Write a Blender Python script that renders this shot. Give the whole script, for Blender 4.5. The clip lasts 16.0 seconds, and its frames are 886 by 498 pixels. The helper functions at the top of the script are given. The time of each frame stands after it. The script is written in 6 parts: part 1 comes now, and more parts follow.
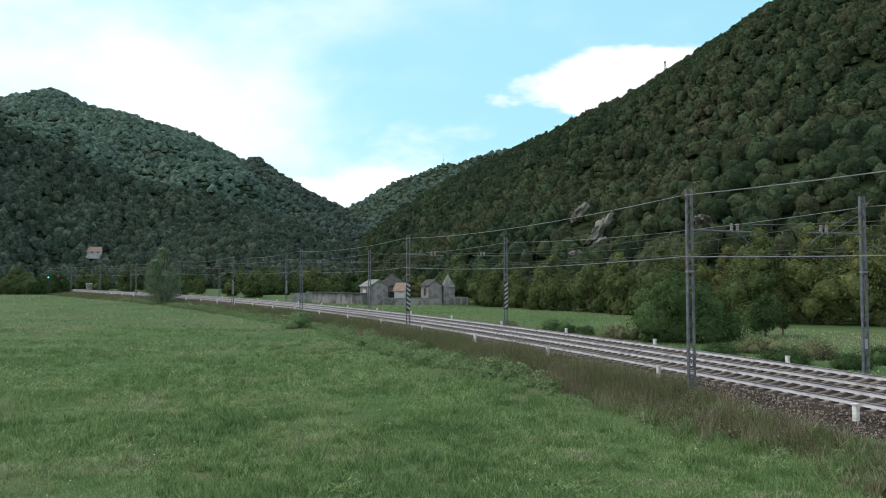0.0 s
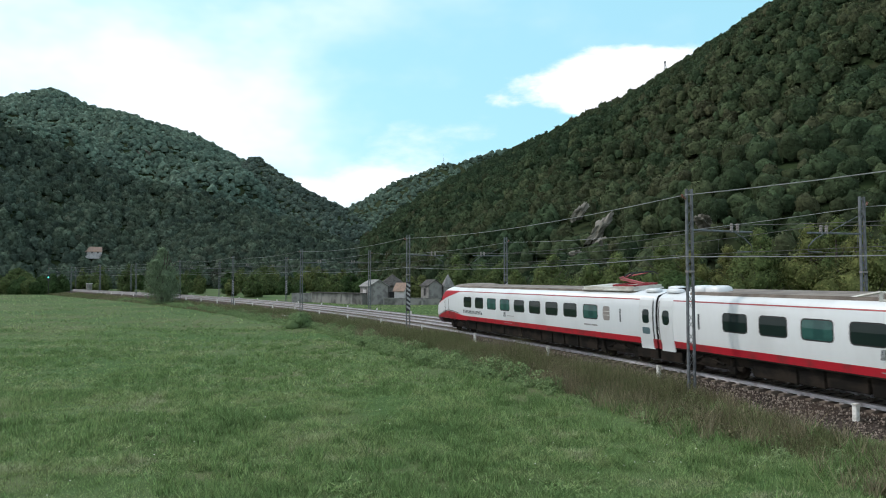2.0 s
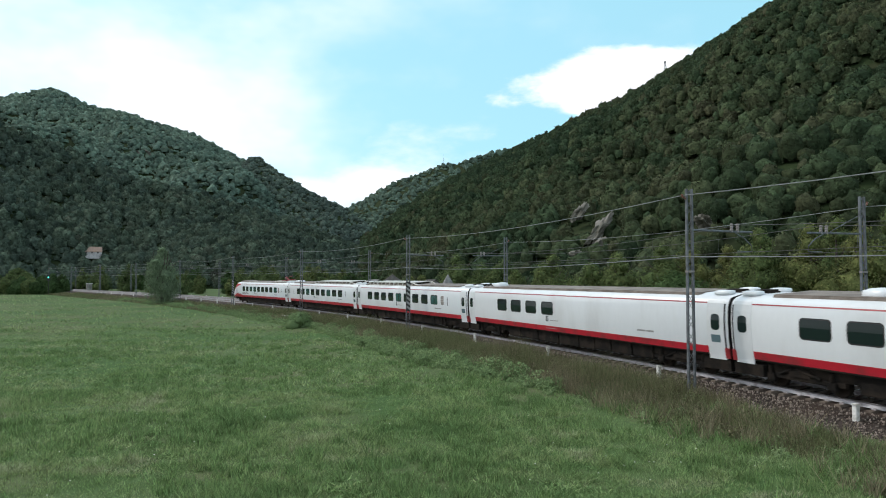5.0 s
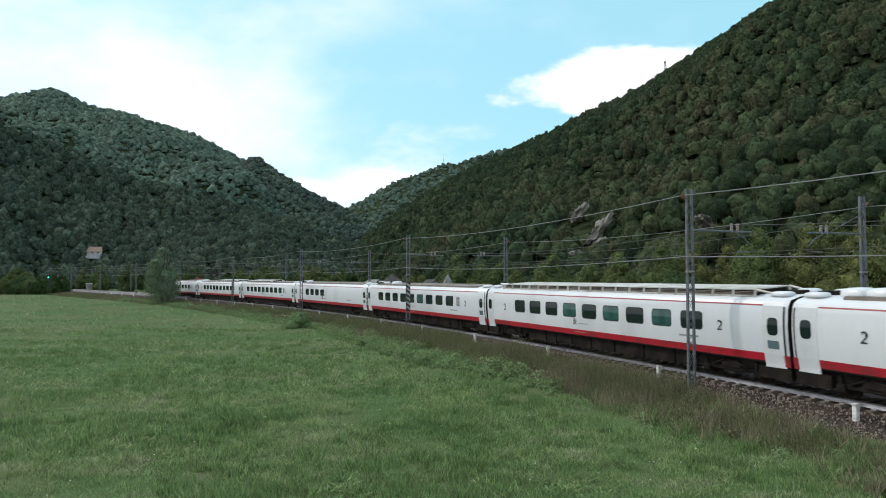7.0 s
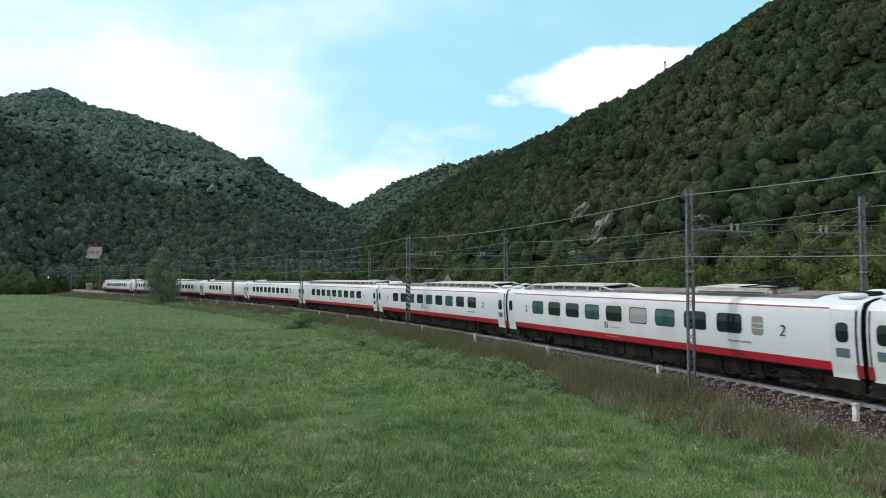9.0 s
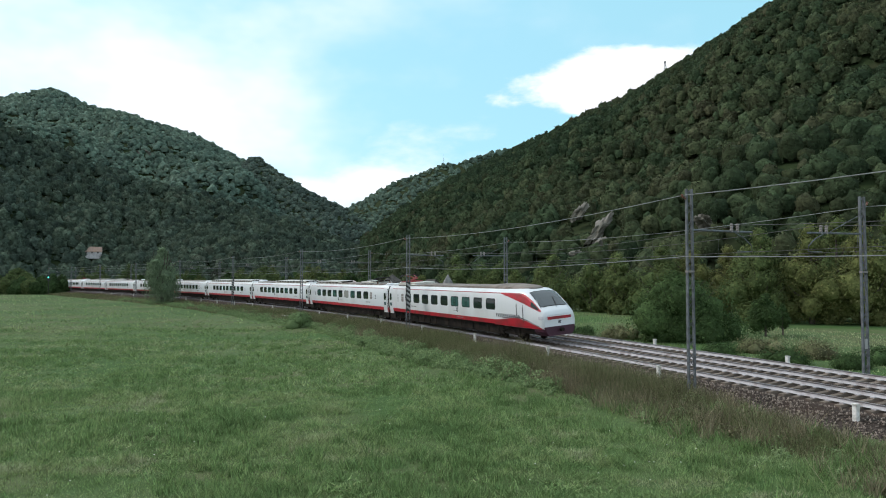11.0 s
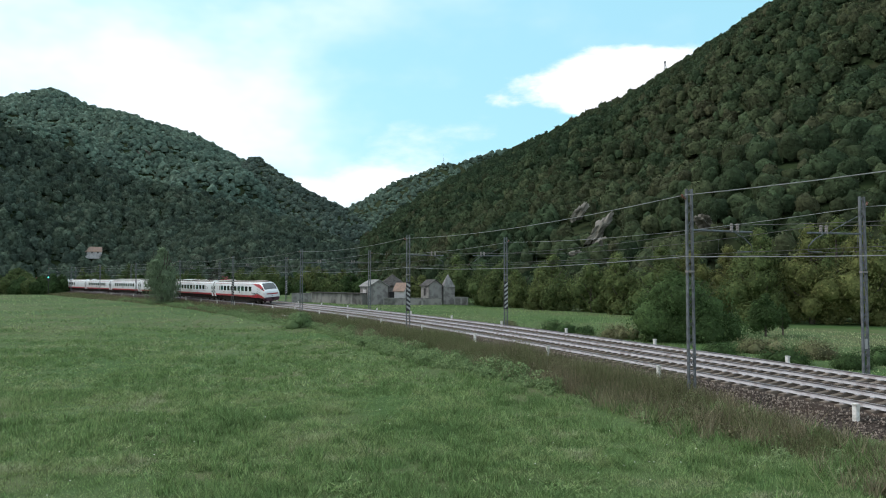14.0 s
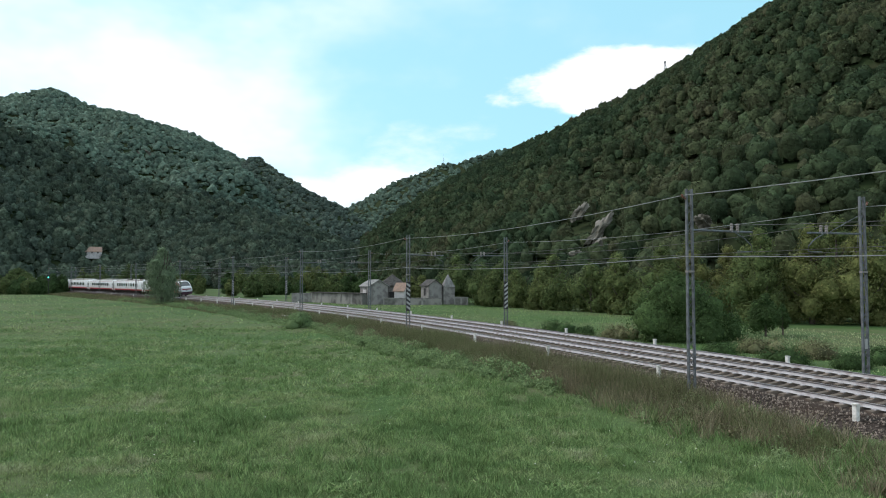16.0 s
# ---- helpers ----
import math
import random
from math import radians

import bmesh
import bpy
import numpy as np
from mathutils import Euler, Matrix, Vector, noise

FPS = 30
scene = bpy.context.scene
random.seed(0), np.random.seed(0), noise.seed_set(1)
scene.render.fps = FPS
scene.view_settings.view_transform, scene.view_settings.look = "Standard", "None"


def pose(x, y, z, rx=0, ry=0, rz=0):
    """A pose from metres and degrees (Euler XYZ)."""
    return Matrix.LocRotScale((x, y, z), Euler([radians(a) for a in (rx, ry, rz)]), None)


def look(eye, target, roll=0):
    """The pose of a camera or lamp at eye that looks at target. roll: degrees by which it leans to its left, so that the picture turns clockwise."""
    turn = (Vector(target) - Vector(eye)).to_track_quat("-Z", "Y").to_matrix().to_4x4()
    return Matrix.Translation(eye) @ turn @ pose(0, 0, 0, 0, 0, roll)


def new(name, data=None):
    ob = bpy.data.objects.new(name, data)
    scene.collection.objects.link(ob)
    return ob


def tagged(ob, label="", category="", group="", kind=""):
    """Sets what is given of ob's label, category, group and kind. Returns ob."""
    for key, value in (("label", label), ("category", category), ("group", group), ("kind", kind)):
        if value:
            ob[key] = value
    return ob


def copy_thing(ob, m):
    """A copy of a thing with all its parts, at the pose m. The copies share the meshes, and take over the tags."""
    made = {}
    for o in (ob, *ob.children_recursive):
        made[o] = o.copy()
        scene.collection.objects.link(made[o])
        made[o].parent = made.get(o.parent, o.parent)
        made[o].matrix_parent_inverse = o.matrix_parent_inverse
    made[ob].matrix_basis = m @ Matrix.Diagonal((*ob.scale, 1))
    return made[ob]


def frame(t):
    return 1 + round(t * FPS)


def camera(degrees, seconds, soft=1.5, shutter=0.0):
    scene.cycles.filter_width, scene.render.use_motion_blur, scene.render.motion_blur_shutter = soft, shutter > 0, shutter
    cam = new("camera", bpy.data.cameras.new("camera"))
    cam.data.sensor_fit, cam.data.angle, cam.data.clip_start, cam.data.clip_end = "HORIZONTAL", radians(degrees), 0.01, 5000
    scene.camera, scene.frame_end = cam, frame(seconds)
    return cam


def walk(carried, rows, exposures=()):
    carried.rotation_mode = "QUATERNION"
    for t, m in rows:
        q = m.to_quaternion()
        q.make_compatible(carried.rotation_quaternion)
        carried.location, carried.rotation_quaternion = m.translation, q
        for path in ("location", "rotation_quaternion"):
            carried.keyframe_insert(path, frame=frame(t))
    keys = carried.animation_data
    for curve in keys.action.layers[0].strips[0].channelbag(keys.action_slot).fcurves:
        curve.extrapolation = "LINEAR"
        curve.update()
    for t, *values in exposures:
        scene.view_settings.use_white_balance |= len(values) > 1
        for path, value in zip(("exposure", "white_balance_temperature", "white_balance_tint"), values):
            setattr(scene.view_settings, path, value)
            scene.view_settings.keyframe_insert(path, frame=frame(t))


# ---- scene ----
# ---- camera ----
EYE = (0.0, 0.0, 4.25)
cam = camera(66.4, 16.0, soft=1.0, shutter=0.1)
walk(cam, [(0, pose(*EYE, 92.43, 0, 0)), (16, pose(*EYE, 92.43, 0, 0))], [(0, -0.08, 6250, 12), (3.5, -0.08, 6250, 12), (6.5, -0.13, 6250, 12), (9.5, -0.13, 6250, 12), (12.5, -0.10, 6250, 12), (14, -0.08, 6250, 12), (16, -0.08, 6250, 12)])

# ---- light ----
SUN_ELEV, SUN_AZ = radians(43), radians(-66)   # azimuth from +y towards +x
world = bpy.data.worlds.new("sky")
scene.world = world
world.use_nodes = True


def sky_nodes():
    nt = world.node_tree
    nt.nodes.clear()
    out, bg = nt.nodes.new("ShaderNodeOutputWorld"), nt.nodes.new("ShaderNodeBackground")
    sky, tc = nt.nodes.new("ShaderNodeTexSky"), nt.nodes.new("ShaderNodeTexCoord")
    sky.sky_type, sky.sun_disc = "NISHITA", False
    sky.sun_elevation, sky.sun_rotation = SUN_ELEV, SUN_AZ
    sky.air_density, sky.dust_density, sky.ozone_density = 1.0, 1.5, 1.5

    def math(op, a, b=0.0, c=None):
        n = nt.nodes.new("ShaderNodeMath")
        n.operation = op
        for i, v in enumerate((a, b) if c is None else (a, b, c)):
            if isinstance(v, (int, float)):
                n.inputs[i].default_value = v
            else:
                nt.links.new(v, n.inputs[i])
        return n.outputs[0]

    def smooth(v, lo, hi):
        n = nt.nodes.new("ShaderNodeMapRange")
        n.interpolation_type = "SMOOTHSTEP"
        nt.links.new(v, n.inputs[0])
        n.inputs[1].default_value, n.inputs[2].default_value = lo, hi
        return n.outputs[0]

    sep = nt.nodes.new("ShaderNodeSeparateXYZ")
    nt.links.new(tc.outputs["Generated"], sep.inputs[0])
    x, y, z = sep.outputs
    # the sky seen as a plane: right and up over forward
    fy = math("MAXIMUM", y, 0.05)
    u, v = math("DIVIDE", x, fy), math("DIVIDE", z, fy)

    def fractal(scale, detail, sx=1.0, sz=1.0):
        m = nt.nodes.new("ShaderNodeMapping")
        m.inputs["Scale"].default_value = (sx, 1, sz)
        nt.links.new(tc.outputs["Generated"], m.inputs[0])
        n = nt.nodes.new("ShaderNodeTexNoise")
        n.inputs["Scale"].default_value, n.inputs["Detail"].default_value = scale, detail
        n.inputs["Roughness"].default_value = 0.55
        nt.links.new(m.outputs[0], n.inputs[0])
        return n.outputs[0]

    n1, n2 = fractal(7, 8, 0.8, 1.8), fractal(2.2, 5, 0.9, 1.7)
    # cumulus beside the steep hill: a slanting puff with a ragged edge
    du, dv = math("DIVIDE", math("SUBTRACT", u, 0.28), 0.20), math("DIVIDE", math("SUBTRACT", math("SUBTRACT", v, 0.295), math("MULTIPLY", math("SUBTRACT", u, 0.28), 0.12)), 0.052)
    puff = math("ADD", math("SUBTRACT", 1.0, math("ADD", math("MULTIPLY", du, du), math("MULTIPLY", dv, dv))), math("MULTIPLY", math("SUBTRACT", n1, 0.5), 3.2))
    cloud_a = smooth(puff, 0.0, 0.5)
    # bright veil of thin cloud that thickens to the left and low over the valley
    veil = math("ADD", math("ADD", math("MULTIPLY", u, -0.9), math("MULTIPLY", v, -1.0)), math("MULTIPLY", math("SUBTRACT", n2, 0.5), 2.0))
    cloud_b = smooth(veil, -0.25, 0.40)
    low = math("ADD", math("SUBTRACT", 0.17, v), math("MULTIPLY", math("SUBTRACT", n1, 0.5), 0.35))
    cloud_c = smooth(low, -0.05, 0.07)
    # cloud added overhead and behind, mostly out of view, to whiten the light
    cover = math("ADD", math("MAXIMUM", math("MULTIPLY", y, -0.8), math("SUBTRACT", math("MULTIPLY", z, 0.9), 0.35)), math("MULTIPLY", math("SUBTRACT", n2, 0.5), 1.2))
    cloud_d = math("MULTIPLY", smooth(cover, -0.05, 0.35), 0.6)
    mask = math("MAXIMUM", math("MAXIMUM", math("MAXIMUM", cloud_a, cloud_d), math("MULTIPLY", cloud_b, 0.9)), math("MULTIPLY", cloud_c, 0.9))
    mix = nt.nodes.new("ShaderNodeMix")
    mix.data_type = "RGBA"
    nt.links.new(mask, mix.inputs[0])
    haze = nt.nodes.new("ShaderNodeMix")
    haze.data_type = "RGBA"
    haze.inputs[0].default_value = 0.55
    haze.inputs[7].default_value = (CLOUD * 0.50, CLOUD * 1.0, CLOUD * 1.08, 1)
    nt.links.new(sky.outputs[0], haze.inputs[6])
    nt.links.new(haze.outputs[2], mix.inputs[6])
    mix.inputs[7].default_value = (CLOUD, CLOUD * 1.01, CLOUD * 1.02, 1)
    nt.links.new(mix.outputs[2], bg.inputs[0])
    bg.inputs[1].default_value = SKY
    nt.links.new(bg.outputs[0], out.inputs[0])


SKY, CLOUD = 0.13, 9.9
sky_nodes()
sun = new("sun", bpy.data.lights.new("sun", "SUN"))
sun.data.energy, sun.data.angle, sun.data.color = 2.1, radians(4), (1.0, 0.91, 0.80)
sun.matrix_world = look((0, 0, 0), (-math.sin(SUN_AZ) * math.cos(SUN_ELEV), -math.cos(SUN_AZ) * math.cos(SUN_ELEV), -math.sin(SUN_ELEV)))

# ---- materials ----
def material(name, base, rough=0.7, metal=0.0, vary=None, scale=3.0, fine=40.0, fine_amount=0.25, bump=0.0, bump_scale=None, islands=0.0, objects=0.0, spec=0.4, coords="Object", vary2=None, scale2=0.6, stretch=(1, 1, 1), lo=0.42, hi=0.62, emit=None, trans=0.0):
    """Two scales of variation: stains between base and vary, and fine grain in brightness; random shade per island or object."""
    m = bpy.data.materials.new(name)
    m.use_nodes = True
    nt = m.node_tree
    b = nt.nodes["Principled BSDF"]
    b.inputs["Roughness"].default_value, b.inputs["Metallic"].default_value = rough, metal
    b.inputs["Specular IOR Level"].default_value = spec
    if trans:
        b.inputs["Transmission Weight"].default_value = trans
    tc = nt.nodes.new("ShaderNodeTexCoord")
    mp = nt.nodes.new("ShaderNodeMapping")
    mp.inputs["Scale"].default_value = stretch
    nt.links.new(tc.outputs[coords], mp.inputs[0])

    def noise_at(s, d=4):
        n = nt.nodes.new("ShaderNodeTexNoise")
        n.inputs["Scale"].default_value, n.inputs["Detail"].default_value = s, d
        nt.links.new(mp.outputs[0], n.inputs[0])
        return n.outputs[0]

    def ramp(v, a, z):
        n = nt.nodes.new("ShaderNodeMapRange")
        n.interpolation_type = "SMOOTHSTEP"
        nt.links.new(v, n.inputs[0])
        n.inputs[1].default_value, n.inputs[2].default_value = a, z
        return n.outputs[0]

    def mixed(f, a, c, mode="MIX"):
        n = nt.nodes.new("ShaderNodeMix")
        n.data_type, n.blend_type = "RGBA", mode
        for i, s in ((0, f), (6, a), (7, c)):
            if isinstance(s, (int, float)):
                n.inputs[i].default_value = s
            elif isinstance(s, tuple):
                n.inputs[i].default_value = (*s, 1)
            else:
                nt.links.new(s, n.inputs[i])
        return n.outputs[2]

    col = base
    if vary:
        col = mixed(ramp(noise_at(scale), lo, hi), base, vary)
    if vary2:
        col = mixed(ramp(noise_at(scale2, 3), 0.45, 0.6), col, vary2)

    def shade(col, v, amount):
        n = nt.nodes.new("ShaderNodeMapRange")
        nt.links.new(v, n.inputs[0])
        n.inputs[3].default_value, n.inputs[4].default_value = 1 - amount, 1 + amount
        h = nt.nodes.new("ShaderNodeVectorMath")
        h.operation = "SCALE"
        if isinstance(col, tuple):
            h.inputs[0].default_value = col
        else:
            nt.links.new(col, h.inputs[0])
        nt.links.new(n.outputs[0], h.inputs[3])
        return h.outputs[0]

    if fine_amount:
        col = shade(col, noise_at(fine, 3), fine_amount)
    if islands:
        col = shade(col, nt.nodes.new("ShaderNodeNewGeometry").outputs["Random Per Island"], islands)
    if objects:
        col = shade(col, nt.nodes.new("ShaderNodeObjectInfo").outputs["Random"], objects)
    if isinstance(col, tuple):
        b.inputs["Base Color"].default_value = (*col, 1)
    else:
        nt.links.new(col, b.inputs["Base Color"])
    if bump:
        n = nt.nodes.new("ShaderNodeBump")
        n.inputs["Strength"].default_value, n.inputs["Distance"].default_value = bump, 0.05
        nt.links.new(noise_at(bump_scale or fine, 5), n.inputs["Height"])
        nt.links.new(n.outputs[0], b.inputs["Normal"])
    if emit:
        b.inputs["Emission Color"].default_value, b.inputs["Emission Strength"].default_value = (*emit[0], 1), emit[1]
    return m


def leaf_material(name, hues, rough=0.9, patch=0.02, islands=0.16, mottle=0.0, depth=0.5):
    """Foliage: several leaf colours by patches of the wood and by clump, thin enough to let light through."""
    m = bpy.data.materials.new(name)
    m.use_nodes = True
    nt = m.node_tree
    b = nt.nodes["Principled BSDF"]
    b.inputs["Roughness"].default_value, b.inputs["Specular IOR Level"].default_value = rough, 0.06
    tc = nt.nodes.new("ShaderNodeTexCoord")
    ramp = nt.nodes.new("ShaderNodeValToRGB")
    at = nt.nodes.new("ShaderNodeAttribute")
    at.attribute_name = "tint"
    while len(ramp.color_ramp.elements) < len(hues):
        ramp.color_ramp.elements.new(0.5)
    for i, h in enumerate(hues):
        e = ramp.color_ramp.elements[i]
        e.position, e.color = i / max(1, len(hues) - 1), (*h, 1)
    n = nt.nodes.new("ShaderNodeTexNoise")
    n.inputs["Scale"].default_value = patch
    nt.links.new(tc.outputs["Object"], n.inputs[0])
    mix = nt.nodes.new("ShaderNodeMix")
    mix.inputs[0].default_value = 0.35
    nt.links.new(at.outputs["Fac"], mix.inputs[2])
    nt.links.new(n.outputs[0], mix.inputs[3])
    nt.links.new(mix.outputs[0], ramp.inputs[0])
    geo = nt.nodes.new("ShaderNodeNewGeometry")
    mr = nt.nodes.new("ShaderNodeMapRange")
    mr.inputs[3].default_value, mr.inputs[4].default_value = 1 - islands, 1 + islands
    nt.links.new(geo.outputs["Random Per Island"], mr.inputs[0])
    sc = nt.nodes.new("ShaderNodeVectorMath")
    sc.operation = "SCALE"
    nt.links.new(ramp.outputs[0], sc.inputs[0])
    nt.links.new(mr.outputs[0], sc.inputs[3])
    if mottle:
        # relief at leaf-spray size within a crown; the same noise darkens its hollows
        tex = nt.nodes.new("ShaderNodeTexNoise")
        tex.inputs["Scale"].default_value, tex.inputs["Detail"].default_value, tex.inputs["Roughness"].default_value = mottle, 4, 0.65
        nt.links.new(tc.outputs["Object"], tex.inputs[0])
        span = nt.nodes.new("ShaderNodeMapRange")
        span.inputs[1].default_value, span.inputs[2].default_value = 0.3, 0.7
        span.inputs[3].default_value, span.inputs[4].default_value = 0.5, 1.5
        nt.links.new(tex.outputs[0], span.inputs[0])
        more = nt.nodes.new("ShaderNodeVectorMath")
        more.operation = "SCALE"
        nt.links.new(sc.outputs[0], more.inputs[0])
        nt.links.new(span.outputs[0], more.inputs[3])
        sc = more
        relief = nt.nodes.new("ShaderNodeBump")
        relief.inputs["Strength"].default_value, relief.inputs["Distance"].default_value = 0.9, depth
        nt.links.new(tex.outputs[0], relief.inputs["Height"])
        nt.links.new(relief.outputs[0], b.inputs["Normal"])
    nt.links.new(sc.outputs[0], b.inputs["Base Color"])
    tr = nt.nodes.new("ShaderNodeBsdfTranslucent")
    nt.links.new(sc.outputs[0], tr.inputs[0])
    ms = nt.nodes.new("ShaderNodeMixShader")
    ms.inputs[0].default_value = 0.25
    nt.links.new(b.outputs[0], ms.inputs[1])
    nt.links.new(tr.outputs[0], ms.inputs[2])
    nt.links.new(ms.outputs[0], nt.nodes["Material Output"].inputs[0])
    return m


WHITE = material("train_white", (0.627, 0.655, 0.680), 0.35, vary=(0.532, 0.548, 0.560), scale=0.5, fine=6, fine_amount=0.04, spec=0.5, stretch=(1, 1, 0.35), lo=0.45, hi=0.75)
RED = material("train_red", (0.40, 0.012, 0.026), 0.45, vary=(0.24, 0.022, 0.028), scale=1.2, fine=9, fine_amount=0.12)
STRIPE = material("stripe_red", (0.24, 0.012, 0.02), 0.4, fine=8, fine_amount=0.1)
ROOF = material("roof_grime", (0.211, 0.180, 0.156), 0.75, vary=(0.136, 0.114, 0.099), scale=1.1, fine=12, fine_amount=0.2)
ROOFWHITE = material("roof_fairing_white", (0.52, 0.52, 0.49), 0.55, vary=(0.38, 0.36, 0.32), scale=1.4, fine=9, fine_amount=0.1)
UNDER = material("underframe_black", (0.012, 0.011, 0.010), 0.95, spec=0.1, vary=(0.026, 0.021, 0.017), scale=1.5, fine=20, fine_amount=0.3, bump=0.3)
GLASS = material("tinted_glass", (0.010, 0.019, 0.019), 0.12, fine_amount=0.0, spec=0.35)
BLIND = material("window_with_blind", (0.030, 0.093, 0.087), 0.15, vary=(0.018, 0.062, 0.062), scale=2.5, fine_amount=0.0, spec=0.6)
GREYPANE = material("window_with_grey_blind", (0.30, 0.30, 0.29), 0.2, fine_amount=0.05, fine=5, spec=0.6)
SCREEN = material("windscreen_glass", (0.045, 0.055, 0.06), 0.06, fine_amount=0.0, spec=0.9)
RUBBER = material("black_rubber", (0.015, 0.015, 0.016), 0.7, fine=15, fine_amount=0.2)
DARKRED = material("bumper_dark", (0.05, 0.015, 0.03), 0.45, fine=8, fine_amount=0.15)
PRINT = material("dark_print", (0.04, 0.045, 0.055), 0.5, fine_amount=0.0)
LAMPGLASS = material("headlight_glass", (0.5, 0.5, 0.55), 0.1, fine_amount=0.0, spec=0.8)
INSUL = material("insulator", (0.16, 0.07, 0.045), 0.3, fine_amount=0.1)
STEEL = material("galvanised_steel", (0.115, 0.127, 0.14), 0.65, metal=0.1, vary=(0.075, 0.083, 0.09), scale=4, fine=30, fine_amount=0.2)
WIRE = material("wire", (0.20, 0.21, 0.21), 0.5, metal=0.4, fine_amount=0.0)
DARKWIRE = material("dark_wire", (0.075, 0.075, 0.075), 0.6, fine_amount=0.0)
RAIL = material("rail_steel", (0.20, 0.195, 0.20), 0.35, metal=0.6, vary=(0.14, 0.125, 0.12), scale=2, fine=20, fine_amount=0.15)
RAILSIDE = material("rail_limewash", (0.436, 0.427, 0.444), 0.85, spec=0.1, vary=(0.295, 0.268, 0.267), scale=1.8, fine=25, fine_amount=0.25, lo=0.45, hi=0.7)
SLEEPER = material("concrete_sleeper", (0.170, 0.140, 0.115), 0.9, spec=0.1, vary=(0.145, 0.119, 0.098), scale=5, fine=45, fine_amount=0.25, objects=0.18, bump=0.3)
BALLAST = material("ballast", (0.062, 0.049, 0.042), 0.95, spec=0.1, vary=(0.025, 0.020, 0.017), scale=9, fine=60, fine_amount=0.5, bump=1.0, bump_scale=25, vary2=(0.059, 0.043, 0.035), scale2=0.5)
STONE = material("ballast_stone", (0.193, 0.160, 0.138), 0.95, spec=0.1, fine=30, fine_amount=0.2, islands=0.55)
CONCRETE = material("white_concrete", (0.66, 0.66, 0.64), 0.85, vary=(0.45, 0.44, 0.41), scale=5, fine=40, fine_amount=0.15)
PLASTER = material("grey_plaster", (0.27, 0.265, 0.255), 0.9, spec=0.1, vary=(0.17, 0.165, 0.16), scale=0.9, fine=12, fine_amount=0.15, bump=0.2)
OLDWALL = material("weathered_wall", (0.17, 0.168, 0.16), 0.95, spec=0.1, vary=(0.10, 0.098, 0.092), scale=0.8, fine=9, fine_amount=0.25, bump=0.3, vary2=(0.27, 0.265, 0.25), scale2=0.3)
WHITEWALL = material("white_plaster", (0.488, 0.475, 0.476), 0.9, spec=0.1, vary=(0.390, 0.381, 0.382), scale=1, fine=12, fine_amount=0.08)
TILE = material("terracotta_tiles", (0.269, 0.184, 0.142), 0.85, vary=(0.205, 0.150, 0.123), scale=2, fine=15, fine_amount=0.25)
SLATE = material("grey_roof", (0.085, 0.082, 0.078), 0.9, spec=0.1, vary=(0.055, 0.052, 0.05), scale=2, fine=14, fine_amount=0.25)
DARKHOLE = material("dark_opening", (0.03, 0.03, 0.032), 0.8, fine_amount=0.1)
BARK = material("bark", (0.10, 0.085, 0.07), 0.95, vary=(0.06, 0.05, 0.04), scale=6, fine=30, fine_amount=0.3, bump=0.6)
ROCK = material("pale_rock", (0.20, 0.188, 0.165), 0.95, vary=(0.10, 0.095, 0.075), scale=0.12, fine=0.8, fine_amount=0.3, bump=0.8, bump_scale=0.4, coords="Object")
PAINTBLACK = material("paint_black", (0.03, 0.03, 0.032), 0.7, fine=10, fine_amount=0.2)
PAINTWHITE = material("paint_white", (0.315, 0.315, 0.308), 0.7, fine=10, fine_amount=0.1)
GREENLAMP = material("green_signal_lamp", (0.05, 0.5, 0.4), 0.3, fine_amount=0.0, emit=((0.10, 0.9, 0.62), 1.6))
GROUND = material("meadow_soil", (0.075, 0.116, 0.044), 0.95, spec=0.1, vary=(0.094, 0.109, 0.051), scale=0.35, fine=7.0, fine_amount=0.55, bump=0.6, bump_scale=3.0, vary2=(0.052, 0.098, 0.031), scale2=0.06)
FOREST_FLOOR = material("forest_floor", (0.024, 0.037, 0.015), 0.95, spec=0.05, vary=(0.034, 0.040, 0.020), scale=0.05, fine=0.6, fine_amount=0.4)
GRASS = leaf_material("grass_blades", [(0.073, 0.130, 0.053), (0.170, 0.260, 0.101), (0.262, 0.323, 0.152), (0.380, 0.366, 0.262)], patch=0.12, islands=0.55)
DRYGRASS = leaf_material("tall_dry_grass", [(0.095, 0.132, 0.053), (0.144, 0.152, 0.078), (0.193, 0.162, 0.110), (0.414, 0.387, 0.258)], patch=0.2, islands=0.6)
BRAMBLE = leaf_material("bramble_leaves", [(0.116, 0.174, 0.077), (0.183, 0.259, 0.119), (0.271, 0.346, 0.177)], patch=0.4, islands=0.38)
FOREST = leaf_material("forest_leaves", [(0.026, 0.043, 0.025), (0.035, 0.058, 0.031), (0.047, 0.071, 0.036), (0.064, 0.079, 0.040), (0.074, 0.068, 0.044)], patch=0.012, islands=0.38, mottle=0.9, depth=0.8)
# aerial haze put into the leaf colours, palest on the farthest hills
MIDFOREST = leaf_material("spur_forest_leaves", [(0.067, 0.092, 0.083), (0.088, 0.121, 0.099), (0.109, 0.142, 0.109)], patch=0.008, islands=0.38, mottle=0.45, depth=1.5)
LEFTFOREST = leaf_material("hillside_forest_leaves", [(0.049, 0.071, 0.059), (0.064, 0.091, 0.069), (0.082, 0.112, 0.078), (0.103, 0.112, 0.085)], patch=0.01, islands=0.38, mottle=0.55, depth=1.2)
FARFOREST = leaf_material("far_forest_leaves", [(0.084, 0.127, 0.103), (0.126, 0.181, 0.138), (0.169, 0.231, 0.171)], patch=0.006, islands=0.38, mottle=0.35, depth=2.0)
